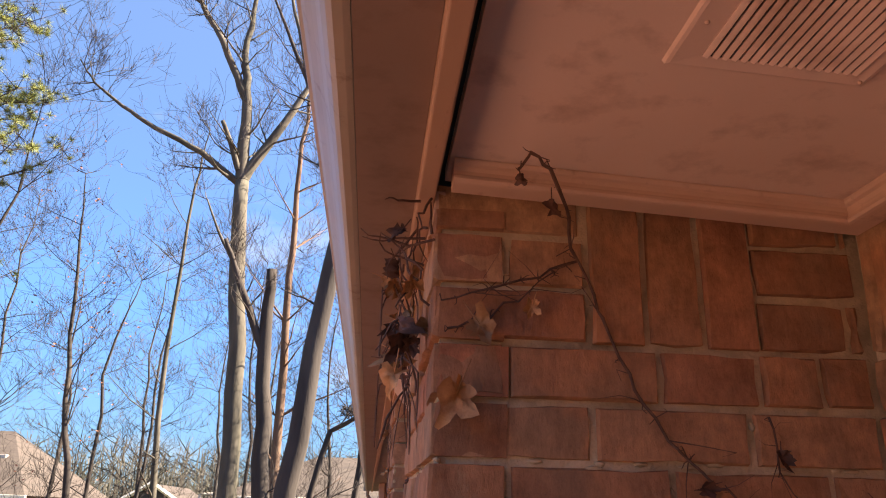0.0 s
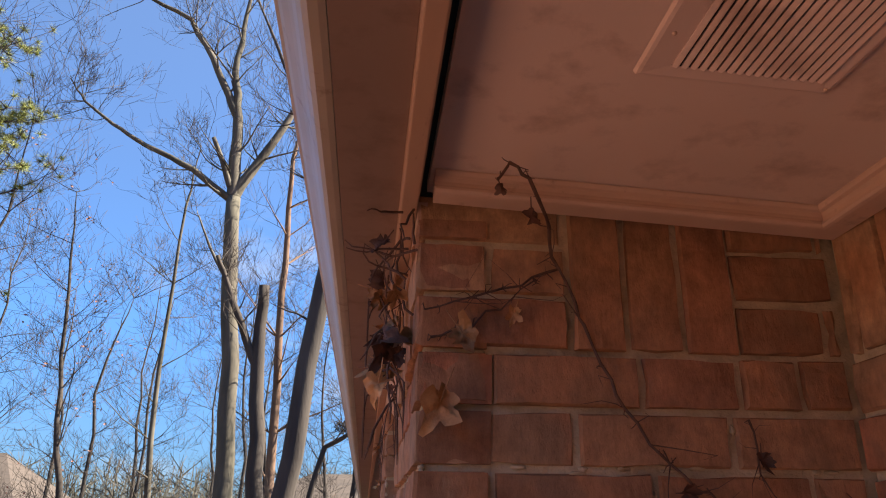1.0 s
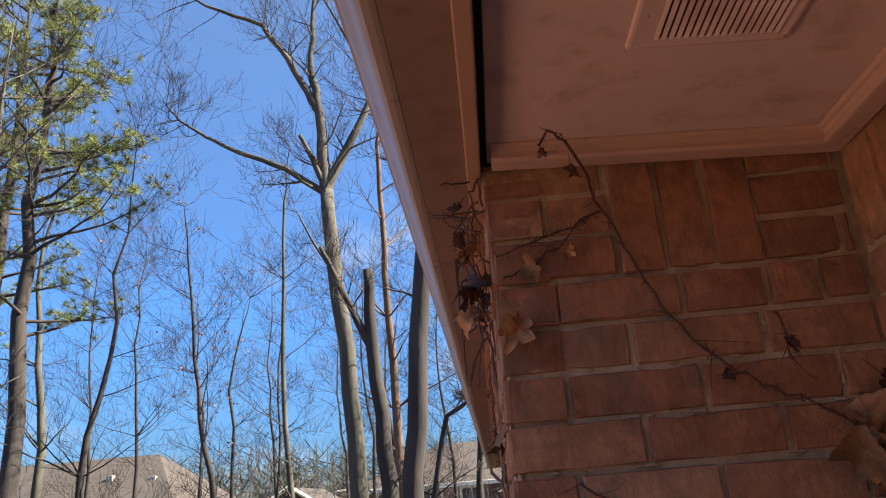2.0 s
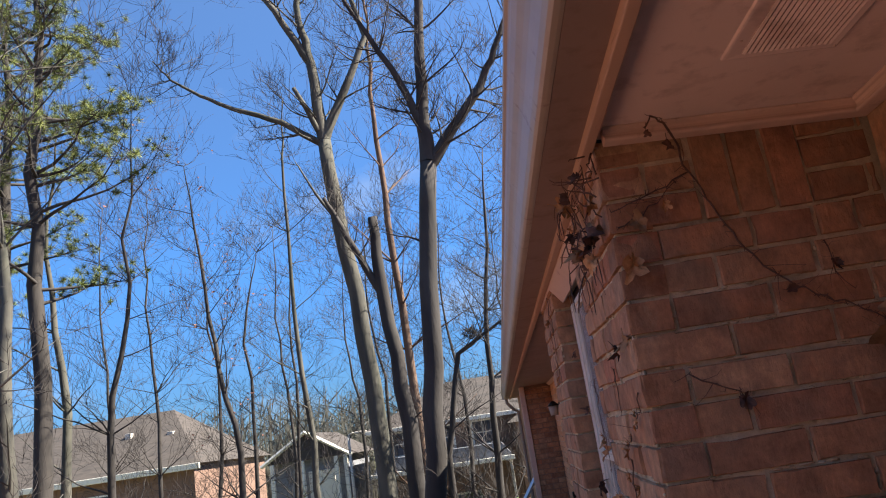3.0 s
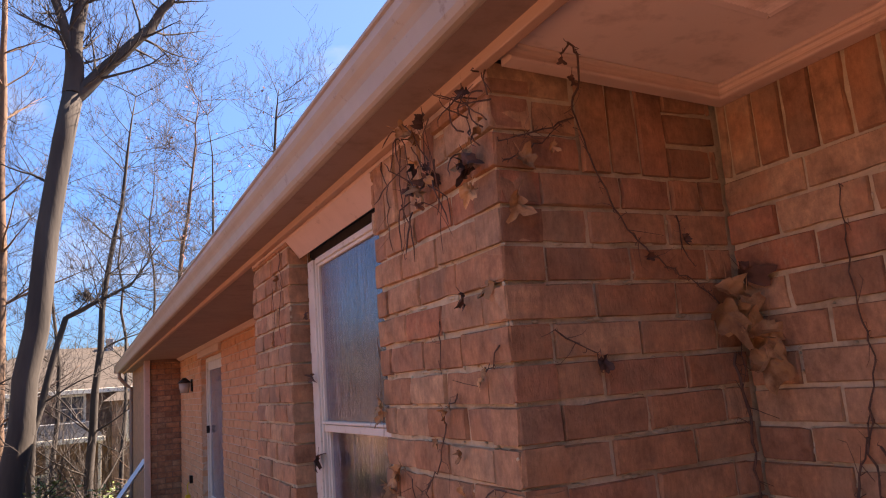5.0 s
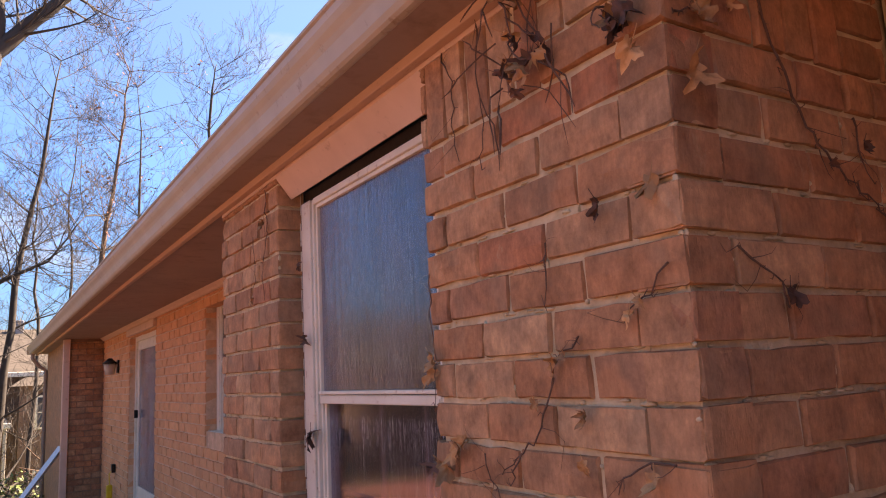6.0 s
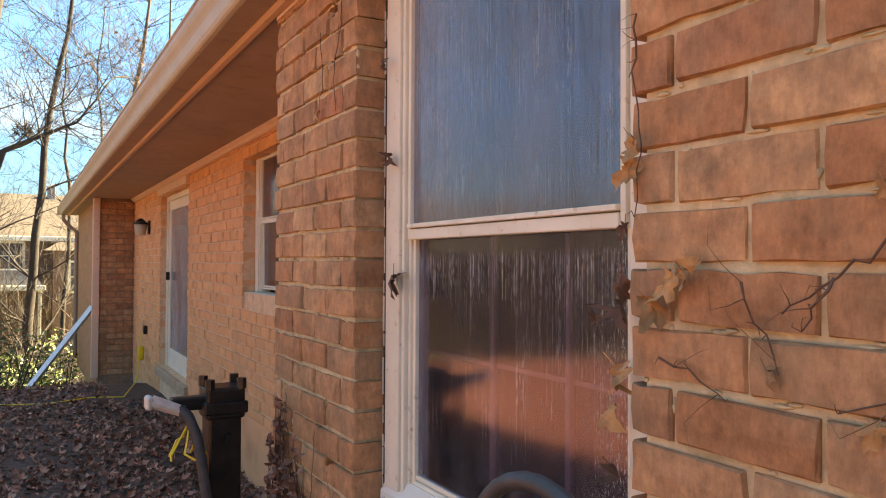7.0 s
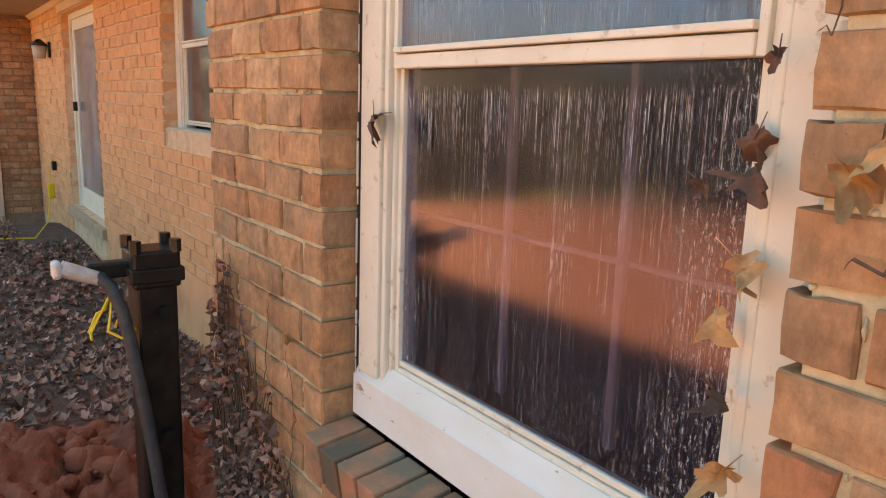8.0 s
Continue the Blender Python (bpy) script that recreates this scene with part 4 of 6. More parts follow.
def litter():
    """Fallen leaves over the soil beside the house."""
    verts, faces = [], []
    r = random.Random(11)
    for _ in range(13000):
        y = 2.6 + 7.2 * r.random() ** 1.2
        x = r.uniform(-2.6, 0.55) if y < 8 else r.uniform(-3.5, 0.1)
        if y < 3.45 and r.random() < 0.8:
            continue
        if noise.noise(Vector((x * 2.3, y * 1.6, 3.0))) < r.uniform(-0.75, -0.15):
            continue
        out, fs = leaf_shape(r, r.uniform(0.018, 0.065))
        m = Matrix.Translation((x, y, terrain(x, y) + r.uniform(0.004, 0.03))) @ Euler((r.uniform(-0.6, 0.6), r.uniform(-0.6, 0.6), r.uniform(0, 6.3))).to_matrix().to_4x4()
        base = len(verts)
        verts += [tuple(m @ q) for q in out]
        faces += [tuple(base + i for i in f_) for f_ in fs]
    return tagged(from_lists("leaf_litter", verts, faces, LITTER), "grey-brown fallen leaves covering the soil", "leaves", kind="stuff")


litter()

# ---- ladder and bushes at the far corner ----
ladder = thing("ladder", "aluminium ladder leaning on the far wing corner", "ladder", (0, 0, 0))
foot, topp = Vector((-0.86, 11.0, -0.52)), Vector((0.10, 11.05, 0.82))
for off in (-0.2, 0.2):
    v, f = [], []
    o = Vector((0.05 * off, off, 0))
    tube(v, f, [foot + o, topp + o], [0.03, 0.03], 4)
    from_lists("rail", v, f, ALUMINIUM, ladder)
for k in range(1, 14):
    p = foot.lerp(topp, k / 14)
    v, f = [], []
    tube(v, f, [p - Vector((0.01, 0.2, 0)), p + Vector((0.01, 0.2, 0))], [0.014, 0.014], 6)
    from_lists("rung", v, f, ALUMINIUM, ladder)


def bush(x, y, w, h, seed):
    r = random.Random(seed)
    b = thing("bush", "green leafy evergreen bush behind the slope", "bush", (x, y, terrain(x, y)), "bushes")
    v, f = [], []
    for _ in range(14):
        a = r.uniform(0, 6.3)
        tube(v, f, [(0, 0, 0), (0.3 * w * math.cos(a), 0.3 * w * math.sin(a), 0.5 * h), (0.45 * w * math.cos(a), 0.45 * w * math.sin(a), 0.9 * h)], [0.02, 0.012, 0.005], 4)
    from_lists("stem", v, f, TWIG, b)
    v, f = [], []
    for _ in range(2600):
        a, q = r.uniform(0, 6.3), r.random() ** 0.5
        z = r.random()
        lim = w * (0.5 + 0.12 * math.sin(3 * a + seed)) * math.sqrt(max(0.05, 1 - (2 * z - 0.9) ** 2 * 0.8))
        p = Vector((q * lim * math.cos(a), q * lim * math.sin(a), h * z * (0.85 + 0.2 * math.sin(5 * a))))
        s = r.uniform(0.03, 0.07)
        e = Euler((r.uniform(-1, 1), r.uniform(-1, 1), r.uniform(0, 6.3))).to_matrix()
        base = len(v)
        v += [tuple(p + e @ Vector(c)) for c in ((-s * 0.4, 0, 0), (0, -s, 0.1 * s), (s * 0.4, 0, 0), (0, s, 0.1 * s))]
        f.append((base, base + 1, base + 2, base + 3))
    from_lists("crown", v, f, BUSH, b)
    return b


for i, (x, y, w, h) in enumerate(((-1.2, 13.6, 1.8, 2.2), (-0.2, 15.0, 1.6, 2.5), (-2.6, 14.6, 2.0, 2.0), (-0.9, 16.5, 1.8, 2.2), (-9.5, 26.0, 2.6, 2.4))):
    bush(x, y, w, h, 20 + i)

# ---- trees ----
def limb(store, r, p, d, length, rad, level, depth, up=0.25, wander=0.14, kids=(5, 4, 3)):
    """A limb that wanders, thins and bears smaller limbs."""
    n = 7 if level < 2 else 5 if level < depth else 4
    pts, radii = [p.copy()], [rad]
    step = length / n
    d = d.normalized()
    for i in range(n):
        w = wander * (1 + 0.4 * level)
        d = (d + Vector((r.gauss(0, w), r.gauss(0, w), r.gauss(0, w * 0.8) + up * 0.3)) * 0.5).normalized()
        pts.append(pts[-1] + d * step)
        radii.append(max(0.0038, rad * (1 - 0.8 * (i + 1) / n)))
    v, f = store[0] if level <= 1 else store[1]
    tube(v, f, pts, radii, 7 if level == 0 else 5 if level == 1 else 3)
    if level < depth:
        for _ in range(kids[min(level, len(kids) - 1)]):
            i = r.randrange(1 if level else 2, n + 1)
            q = pts[i]
            ax = (pts[i] - pts[i - 1]).normalized()
            side = Vector((r.gauss(0, 1), r.gauss(0, 1), r.gauss(0, 0.6)))
            side = (side - ax * side.dot(ax)).normalized()
            nd = ax * r.uniform(0.35, 0.9) + side * r.uniform(0.5, 1.0) + Vector((0, 0, up))
            reach = r.uniform(0.38, 0.66) if level < 2 else r.uniform(0.5, 0.85)
            limb(store, r, q, nd, length * reach, max(0.0046, radii[i] * r.uniform(0.48, 0.7)), level + 1, depth, up + 0.12, wander, kids)


def limb_on(store, r, pts, r0, r1, depth, kids, length, up=0.25):
    """A limb with a set course, with smaller limbs all along it."""
    pts = [Vector(p) for p in pts]
    fine = []
    for a, b in zip(pts, pts[1:]):
        for k in range(4):
            q = a.lerp(b, k / 4)
            fine.append(q + Vector((r.gauss(0, 1), r.gauss(0, 1), 0)) * 0.012 * (b - a).length * (1 if k else 0))
    fine.append(pts[-1])
    n = len(fine) - 1
    radii = [r0 + (r1 - r0) * (i / n) ** 0.85 for i in range(n + 1)]
    tube(store[0][0], store[0][1], fine, radii, 12 if r0 > 0.1 else 7)
    for _ in range(kids):
        i = r.randrange(1, n + 1)
        ax = (fine[i] - fine[i - 1]).normalized()
        side = Vector((r.gauss(0, 1), r.gauss(0, 0.7), r.gauss(0, 0.5)))
        side = (side - ax * side.dot(ax)).normalized()
        limb(store, r, fine[i], ax * r.uniform(0.3, 0.8) + side * r.uniform(0.6, 1.0), length * r.uniform(0.5, 1.1), min(0.034, max(0.014, radii[i] * 0.3)), 1, depth, up)


def finish_tree(label, store, bark, group="bare trees", leaves=None, name="tree"):
    t = thing(name, label, "tree", (0, 0, 0), group)
    from_lists("trunk", *store[0], bark, t, "", True)
    if store[1][0]:
        from_lists("crown", *store[1], TWIG, t, "fine bare twigs")
    if leaves:
        from_lists("foliage", *leaves[0], leaves[1], t, leaves[2])
    return t


def clusters(store, r, count, size, spread, lo):
    """Small leaves hung among the twigs of a tree."""
    v, f = [], []
    tips = [p for p in store[1][0] if p[2] > lo]
    for _ in range(count):
        p = Vector(tips[r.randrange(len(tips))]) + Vector((r.gauss(0, spread), r.gauss(0, spread), r.gauss(0, spread)))
        s = size * r.uniform(0.6, 1.3)
        e = Euler((r.uniform(-2, 2), r.uniform(-2, 2), r.uniform(0, 6.3))).to_matrix()
        base = len(v)
        v += [tuple(p + e @ Vector(c)) for c in ((-s * 0.5, 0, 0), (0, -s, 0.3 * s), (s * 0.5, 0, 0), (0, s, 0.3 * s))]
        f.append((base, base + 1, base + 2, base + 3))
    return v, f


def blank():
    return ([], []), ([], [])


# tall forked tree with moss-grey bark
r = random.Random(101)
st = blank()
limb_on(st, r, [(-3.30, 17.8, -3), (-3.42, 17.8, 2.15), (-3.75, 17.8, 7.0), (-3.98, 17.8, 10.3)], 0.26, 0.19, 4, 3, 2.0)
limb_on(st, r, [(-3.98, 17.8, 10.3), (-4.12, 17.8, 12.8), (-4.35, 17.8, 14.3), (-4.25, 17.9, 16.4), (-3.9, 17.9, 19.5)], 0.19, 0.03, 4, 15, 2.4)
limb_on(st, r, [(-4.12, 17.8, 12.8), (-4.8, 17.7, 14.2), (-5.75, 17.6, 15.9), (-7.4, 17.3, 16.6), (-8.6, 17.2, 17.6)], 0.13, 0.02, 4, 13, 2.0)
limb_on(st, r, [(-3.98, 17.8, 10.3), (-3.2, 17.9, 11.9), (-2.45, 18.0, 13.5), (-2.9, 18.0, 15.5), (-3.6, 18.1, 18.0)], 0.16, 0.03, 4, 12, 2.2)
limb_on(st, r, [(-4.0, 17.8, 10.2), (-5.1, 17.6, 11.0), (-6.4, 17.5, 11.6), (-7.3, 17.3, 12.1), (-8.1, 17.2, 12.7), (-8.6, 17.2, 13.4)], 0.11, 0.015, 4, 16, 1.6)
limb_on(st, r, [(-4.1, 17.7, 10.6), (-4.35, 17.5, 11.3), (-4.62, 17.4, 11.9)], 0.09, 0.06, 2, 0, 0.5)
limb_on(st, r, [(-3.7, 17.6, 7.6), (-4.3, 17.4, 8.6), (-4.7, 17.3, 9.5)], 0.06, 0.02, 3, 5, 1.0)
finish_tree("tall bare tree with forked grey-green trunk and long limbs", st, BARK_GREY)

# broken-off snag with a side arm
r = random.Random(102)
st = blank()
limb_on(st, r, [(-2.35, 16.6, -3), (-2.47, 16.6, 2.15), (-2.72, 16.6, 5.4), (-2.74, 16.6, 7.44)], 0.25, 0.125, 3, 2, 0.8)
limb_on(st, r, [(-2.70, 16.6, 5.3), (-3.05, 16.5, 6.1), (-3.55, 16.4, 7.3), (-3.9, 16.4, 8.1)], 0.12, 0.05, 4, 7, 1.2)
finish_tree("dark broken-off tree snag with one side arm", st, BARK_DARK)

# orange-barked tree
r = random.Random(103)
st = blank()
limb_on(st, r, [(-2.40, 19, -3), (-2.51, 19, 2.9), (-2.62, 19, 8.0), (-2.62, 19, 11.4), (-2.4, 19.0, 14.5), (-2.6, 19.0, 17)], 0.16, 0.02, 4, 44, 2.2)
finish_tree("slender bare tree with orange-brown bark", st, BARK_RED)

# big tree with a wide fork
r = random.Random(104)
st = blank()
limb_on(st, r, [(-2.0, 14.2, -2.4), (-1.87, 14.2, 0.5), (-1.45, 14.2, 4.0), (-0.98, 14.2, 7.75)], 0.25, 0.19, 4, 4, 1.6)
limb_on(st, r, [(-0.98, 14.2, 7.75), (-0.95, 14.2, 9.0), (-0.64, 14.2, 11.8), (-0.3, 14.3, 14.5), (-0.6, 14.3, 17)], 0.20, 0.03, 4, 30, 1.8)
limb_on(st, r, [(-0.95, 14.2, 7.7), (-0.3, 14.2, 8.5), (0.45, 14.2, 9.35), (0.95, 14.2, 10.3), (1.5, 14.2, 11.4), (2.0, 14.3, 13.0)], 0.16, 0.03, 4, 30, 1.6)
limb_on(st, r, [(-0.97, 14.2, 8.6), (-1.5, 14.1, 10.2), (-2.35, 14.0, 12.0), (-3.2, 13.9, 14.0)], 0.11, 0.02, 4, 20, 1.8)
finish_tree("large bare tree with dark trunk and wide fork", st, BARK_DARK)


def slender(label, pts, r0, seed, kids, length, bark=BARK_DARK, leaves=0):
    rr = random.Random(seed)
    s2 = blank()
    limb_on(s2, rr, pts, r0, 0.012, 4, int(kids * 0.62), length * 1.35, 0.15)
    lv = (clusters(s2, rr, leaves, 0.05, 0.06, pts[1][2]), OAKLEAF, "reddish dead leaves") if leaves else None
    return finish_tree(label, s2, bark, leaves=lv)


slender("slim pale bare tree in the yard", [(-5.6, 20, -3), (-5.69, 20, 2.1), (-5.9, 20, 6.0), (-5.8, 20, 11.0), (-5.6, 20, 13.0)], 0.13, 201, 34, 1.6, BARK_GREY)
slender("thin bare oak with a few dead leaves", [(-7.3, 19, -3), (-7.51, 19, 2.1), (-8.0, 19, 5.2), (-8.39, 19, 8.7), (-8.6, 19, 10.8)], 0.12, 202, 38, 1.7, BARK_DARK, 260)
slender("thin bare brown sapling in the yard", [(-8.0, 21, -3), (-7.74, 21, 2.1), (-7.66, 21, 6.5), (-7.2, 21, 8.3)], 0.09, 203, 24, 1.5)
slender("thin bare sapling with crooked top", [(-6.8, 22, -3), (-6.7, 22, 2.0), (-6.6, 22, 6.2), (-6.3, 22, 8.6)], 0.08, 204, 24, 1.4)
slender("bare tree beside the eave", [(-0.75, 19.6, -3), (-0.6, 19.6, 0), (-0.32, 19.6, 4.1), (0.23, 19.6, 7.8), (0.5, 19.6, 10)], 0.15, 205, 56, 1.8)
slender("dark crooked small tree with an arched limb", [(-1.9, 18, -3), (-1.75, 18, 1.2), (-1.12, 18, 3.75), (-0.5, 18, 4.1), (0.27, 18, 4.5), (1.0, 18, 5.6)], 0.11, 206, 46, 1.4)
slender("bare tree with reddish dead leaves", [(1.5, 22, -3), (1.79, 22, 4.6), (2.2, 22, 8.0), (2.5, 22, 11.0)], 0.12, 207, 60, 1.7, BARK_RED, 320)
slender("tall bare tree behind the roof", [(5.0, 24, -3), (5.3, 24, 6.5), (5.44, 24, 11.4), (5.6, 24, 12.6)], 0.12, 208, 50, 1.6)
slender("bare grey tree beside the pines", [(-13.2, 20, -3), (-13.0, 20, 4), (-13.6, 20, 9), (-13.0, 20, 14)], 0.2, 209, 44, 2.4, BARK_GREY)
slender("bare leaning tree in the side yard", [(-10.5, 17.5, -3), (-10.4, 17.5, 3), (-9.7, 17.5, 7), (-9.4, 17.4, 12)], 0.14, 210, 40, 2.2)
slender("slim bare tree far back", [(-10.9, 26, -3), (-10.6, 26, 4), (-10.9, 26, 10)], 0.11, 211, 34, 1.9)
slender("slim bare tree near the far roof", [(3.6, 27, -3), (3.7, 27, 6), (3.5, 27, 12.5)], 0.13, 212, 60, 2.0)
for i, (x, y, h) in enumerate(((-4.6, 27, 11), (-12.2, 24, 12), (-9.2, 30, 12), (-1.6, 26, 10), (0.6, 30, 11), (-6.4, 31, 10), (-15.5, 27, 13), (2.0, 33, 13), (-3.2, 23, 8))):
    slender("thin bare tree standing far back in the yard", [(x, y, -3.5), (x + 0.15, y, h * 0.3), (x - 0.15, y, h * 0.65), (x + 0.1, y, h)], 0.10, 260 + i, 48, 1.9, BARK_DARK)
for i, (x, y, h) in enumerate(((-9.0, 2.0, 12), (-11.5, 6.5, 14), (-8.5, 9.5, 13), (-12.0, -2.0, 14), (-15.0, 3.5, 15), (-10.0, 12.5, 13))):
    slender("tall bare tree across the yard", [(x, y, -1), (x + 0.1, y, h * 0.35), (x - 0.2, y + 0.2, h * 0.7), (x, y, h)], 0.2, 230 + i, 30, 2.2, BARK_GREY)


def pine(x, y, h, seed):
    rr = random.Random(seed)
    s2 = blank()
    t_pts = [(x, y, -3), (x - 0.1, y, h * 0.4), (x + 0.1, y, h * 0.75), (x, y, h)]
    limb_on(s2, rr, t_pts, 0.28, 0.03, 3, 0, 1.0)
    nv, nf = [], []
    for k in range(40):
        z = rr.uniform(0.36, 1.0) * h
        a = rr.uniform(0, 6.3)
        ln = (1.2 - z / h) * 4.0 * rr.uniform(0.45, 1.15) + 0.5
        d = Vector((math.cos(a), math.sin(a), rr.uniform(-0.05, 0.4)))
        p = Vector((x, y, z))
        pts = [p]
        for _ in range(6):
            d = (d + Vector((rr.gauss(0, 0.18), rr.gauss(0, 0.18), 0.05))).normalized()
            pts.append(pts[-1] + d * ln / 6)
        tube(s2[0][0], s2[0][1], pts, [0.055, 0.045, 0.036, 0.028, 0.02, 0.014, 0.008], 5)
        for q in pts[3:]:
            for _ in range(5):
                c = q + Vector((rr.gauss(0, 0.30), rr.gauss(0, 0.30), rr.gauss(0.14, 0.16)))
                tube(s2[1][0], s2[1][1], [q, c], [0.012, 0.005], 3)
                for _ in range(95):
                    nd = Vector((rr.gauss(0, 1), rr.gauss(0, 1), rr.gauss(0.45, 0.9))).normalized() * rr.uniform(0.14, 0.27)
                    sd = nd.cross(Vector((rr.gauss(0, 1), rr.gauss(0, 1), rr.gauss(0, 1)))).normalized() * 0.0045
                    base = len(nv)
                    nv += [tuple(c - sd), tuple(c + sd), tuple(c + nd)]
                    nf.append((base, base + 1, base + 2))
    return finish_tree("green loblolly pine with long needles", s2, BARK_DARK, "pines", ((nv, nf), NEEDLE, "green pine needles"), "pine_tree")


pine(-11.5, 16.2, 17.5, 301)
pine(-13.9, 18.5, 19.0, 302)

# bird nest in the tree beside the eave
nest = thing("bird_nest", "dark ball of twigs in a bare tree", "nest", (-0.75, 19.5, 4.45))
rr = random.Random(55)
v, f = [], []
for _ in range(160):
    a = Vector((rr.gauss(0, 1), rr.gauss(0, 1), rr.gauss(0, 0.7))).normalized() * 0.17
    b = a + Vector((rr.gauss(0, 1), rr.gauss(0, 1), rr.gauss(0, 1))) * 0.09
    tube(v, f, [a, b], [0.009, 0.006], 3)
from_lists("twig_ball", v, f, TWIG, nest)


def far_woods():
    """Hazy bare woods along the horizon."""
    v, f = [], []
    rr = random.Random(66)
    for _ in range(2600):
        a = rr.uniform(-1.25, 0.75)
        d = rr.uniform(52, 110)
        x, y = d * math.sin(a), d * math.cos(a)
        h = rr.uniform(6.0, 11.5) * (0.6 + d / 170)
        z = -4
        tube(v, f, [(x, y, z), (x + rr.gauss(0, 0.2), y, z + h * 0.5), (x + rr.gauss(0, 0.4), y, z + h)], [0.13, 0.08, 0.03], 3)
        for _ in range(11):
            q = Vector((x, y, z + h * rr.uniform(0.35, 0.95)))
            e = q + Vector((rr.gauss(0, 1.0), rr.gauss(0, 0.6), rr.uniform(0.4, 1.6)))
            tube(v, f, [q, e], [0.045, 0.02], 3)
    return tagged(from_lists("far_woods", v, f, BARK_GREY), "grey bare woods along the horizon", "woods", kind="stuff")


far_woods()


def side_woods():
    """Dark bare thicket across the yard, opposite the wall."""
    v, f = [], []
    rr = random.Random(68)
    for _ in range(1300):
        x, y = rr.uniform(-34, -10), rr.uniform(-22, 10)
        h = rr.uniform(2.5, 8.5)
        z = -1.2
        p, e = Vector((x, y, z)), Vector((x + rr.gauss(0, 0.5), y + rr.gauss(0, 0.5), z + h))
        tube(v, f, [p, p.lerp(e, 0.5) + Vector((rr.gauss(0, 0.2), rr.gauss(0, 0.2), 0)), e], [0.10, 0.07, 0.02], 4)
        for _ in range(10):
            q = p.lerp(e, rr.uniform(0.1, 0.95))
            tube(v, f, [q, q + Vector((rr.gauss(0, 0.8), rr.gauss(0, 0.8), rr.uniform(0, 1.3)))], [0.04, 0.015], 3)
    return tagged(from_lists("side_woods", v, f, BARK_DARK), "dark bare thicket along the side of the yard", "woods", kind="stuff")


side_woods()


def evergreen_thicket():
    """Near-black evergreen growth opposite the wall, for a dark reflection; unseen growth behind blocks sky light."""
    v, f = [], []
    rr = random.Random(69)
    for k in range(400):
        cx, cy, top = rr.uniform(-22, -10.0), rr.uniform(-24, 10.0), rr.uniform(0.6, 2.8)
        # added out of view to hold sky light off the return wall
        if k >= 330:
            cx, cy, top = rr.uniform(-10, 3.0), rr.uniform(-20, -11.5), rr.uniform(2.2, 5.0)
        for _ in range(90):
            p = Vector((cx + rr.gauss(0, 0.8), cy + rr.gauss(0, 0.8), -1.2 + (top + 1.2) * rr.random() ** 0.7))
            if p.y > 11 or (p.x > -9.3 and p.y > -10.5):
                continue
            a, b = Vector((rr.gauss(0, 1), rr.gauss(0, 1), rr.gauss(0, 1))) * 0.2, Vector((rr.gauss(0, 1), rr.gauss(0, 1), rr.gauss(0, 1))) * 0.14
            base = len(v)
            v += [tuple(p - a), tuple(p - b), tuple(p + a), tuple(p + b)]
            f.append((base, base + 1, base + 2, base + 3))
    return tagged(from_lists("evergreen_thicket", v, f, THICKET), "near-black evergreen thicket across the yard, with unseen added growth behind to block sky light", "thicket", kind="stuff")


evergreen_thicket()


def brush():
    """Thin bare undergrowth on the slope and along the yards."""
    v, f = [], []
    rr = random.Random(67)
    for _ in range(1500):
        x, y = rr.uniform(-16, 4.5), rr.uniform(14, 31)
        if rr.random() < 0.35:
            x, y = rr.uniform(-4, 3), rr.uniform(20, 30)
        z = terrain(x, y)
        h = rr.uniform(0.6, 2.6)
        p = Vector((x, y, z))
        for _ in range(4):
            e = p + Vector((rr.gauss(0, 0.35) * h * 0.5, rr.gauss(0, 0.3) * h * 0.5, h * rr.uniform(0.5, 1)))
            m_ = p.lerp(e, 0.5) + Vector((rr.gauss(0, 0.1), rr.gauss(0, 0.1), 0))
            tube(v, f, [p, m_, e], [0.014, 0.009, 0.004], 3)
            for _ in range(3):
                q = m_.lerp(e, rr.random())
                tube(v, f, [q, q + Vector((rr.gauss(0, 0.25), rr.gauss(0, 0.2), rr.uniform(0, 0.4)))], [0.006, 0.003], 3)
    return tagged(from_lists("brush", v, f, TWIG), "tangled bare brown undergrowth on the slope", "undergrowth", kind="stuff")


brush()

# ---- far houses ----
SHINGLE_FAR = surface("far_shingles", (0.046, 0.037, 0.031), (0.074, 0.060, 0.050), 2, (0.036, 0.030, 0.026), 0.8, rough=0.95, stretch=(1, 1, 6), fine=20)
GLASS_FAR = surface("far_glass", (0.03, 0.035, 0.045), (0.07, 0.08, 0.10), 1, rough=0.12)


def hip_roof(x0, x1, y0, y1, z, h, ridge, over=0.4):
    bm = bmesh.new()
    e = [bm.verts.new(c) for c in ((x0 - over, y0 - over, z), (x1 + over, y0 - over, z), (x1 + over, y1 + over, z), (x0 - over, y1 + over, z))]
    ym = (y0 + y1) / 2
    a, b = bm.verts.new((ridge[0], ym, z + h)), bm.verts.new((ridge[1], ym, z + h))
    for q in ((e[0], e[1], b, a), (e[1], e[2], b), (e[2], e[3], a, b), (e[3], e[0], a), (e[3], e[2], e[1], e[0])):
        bm.faces.new(q)
    return bm


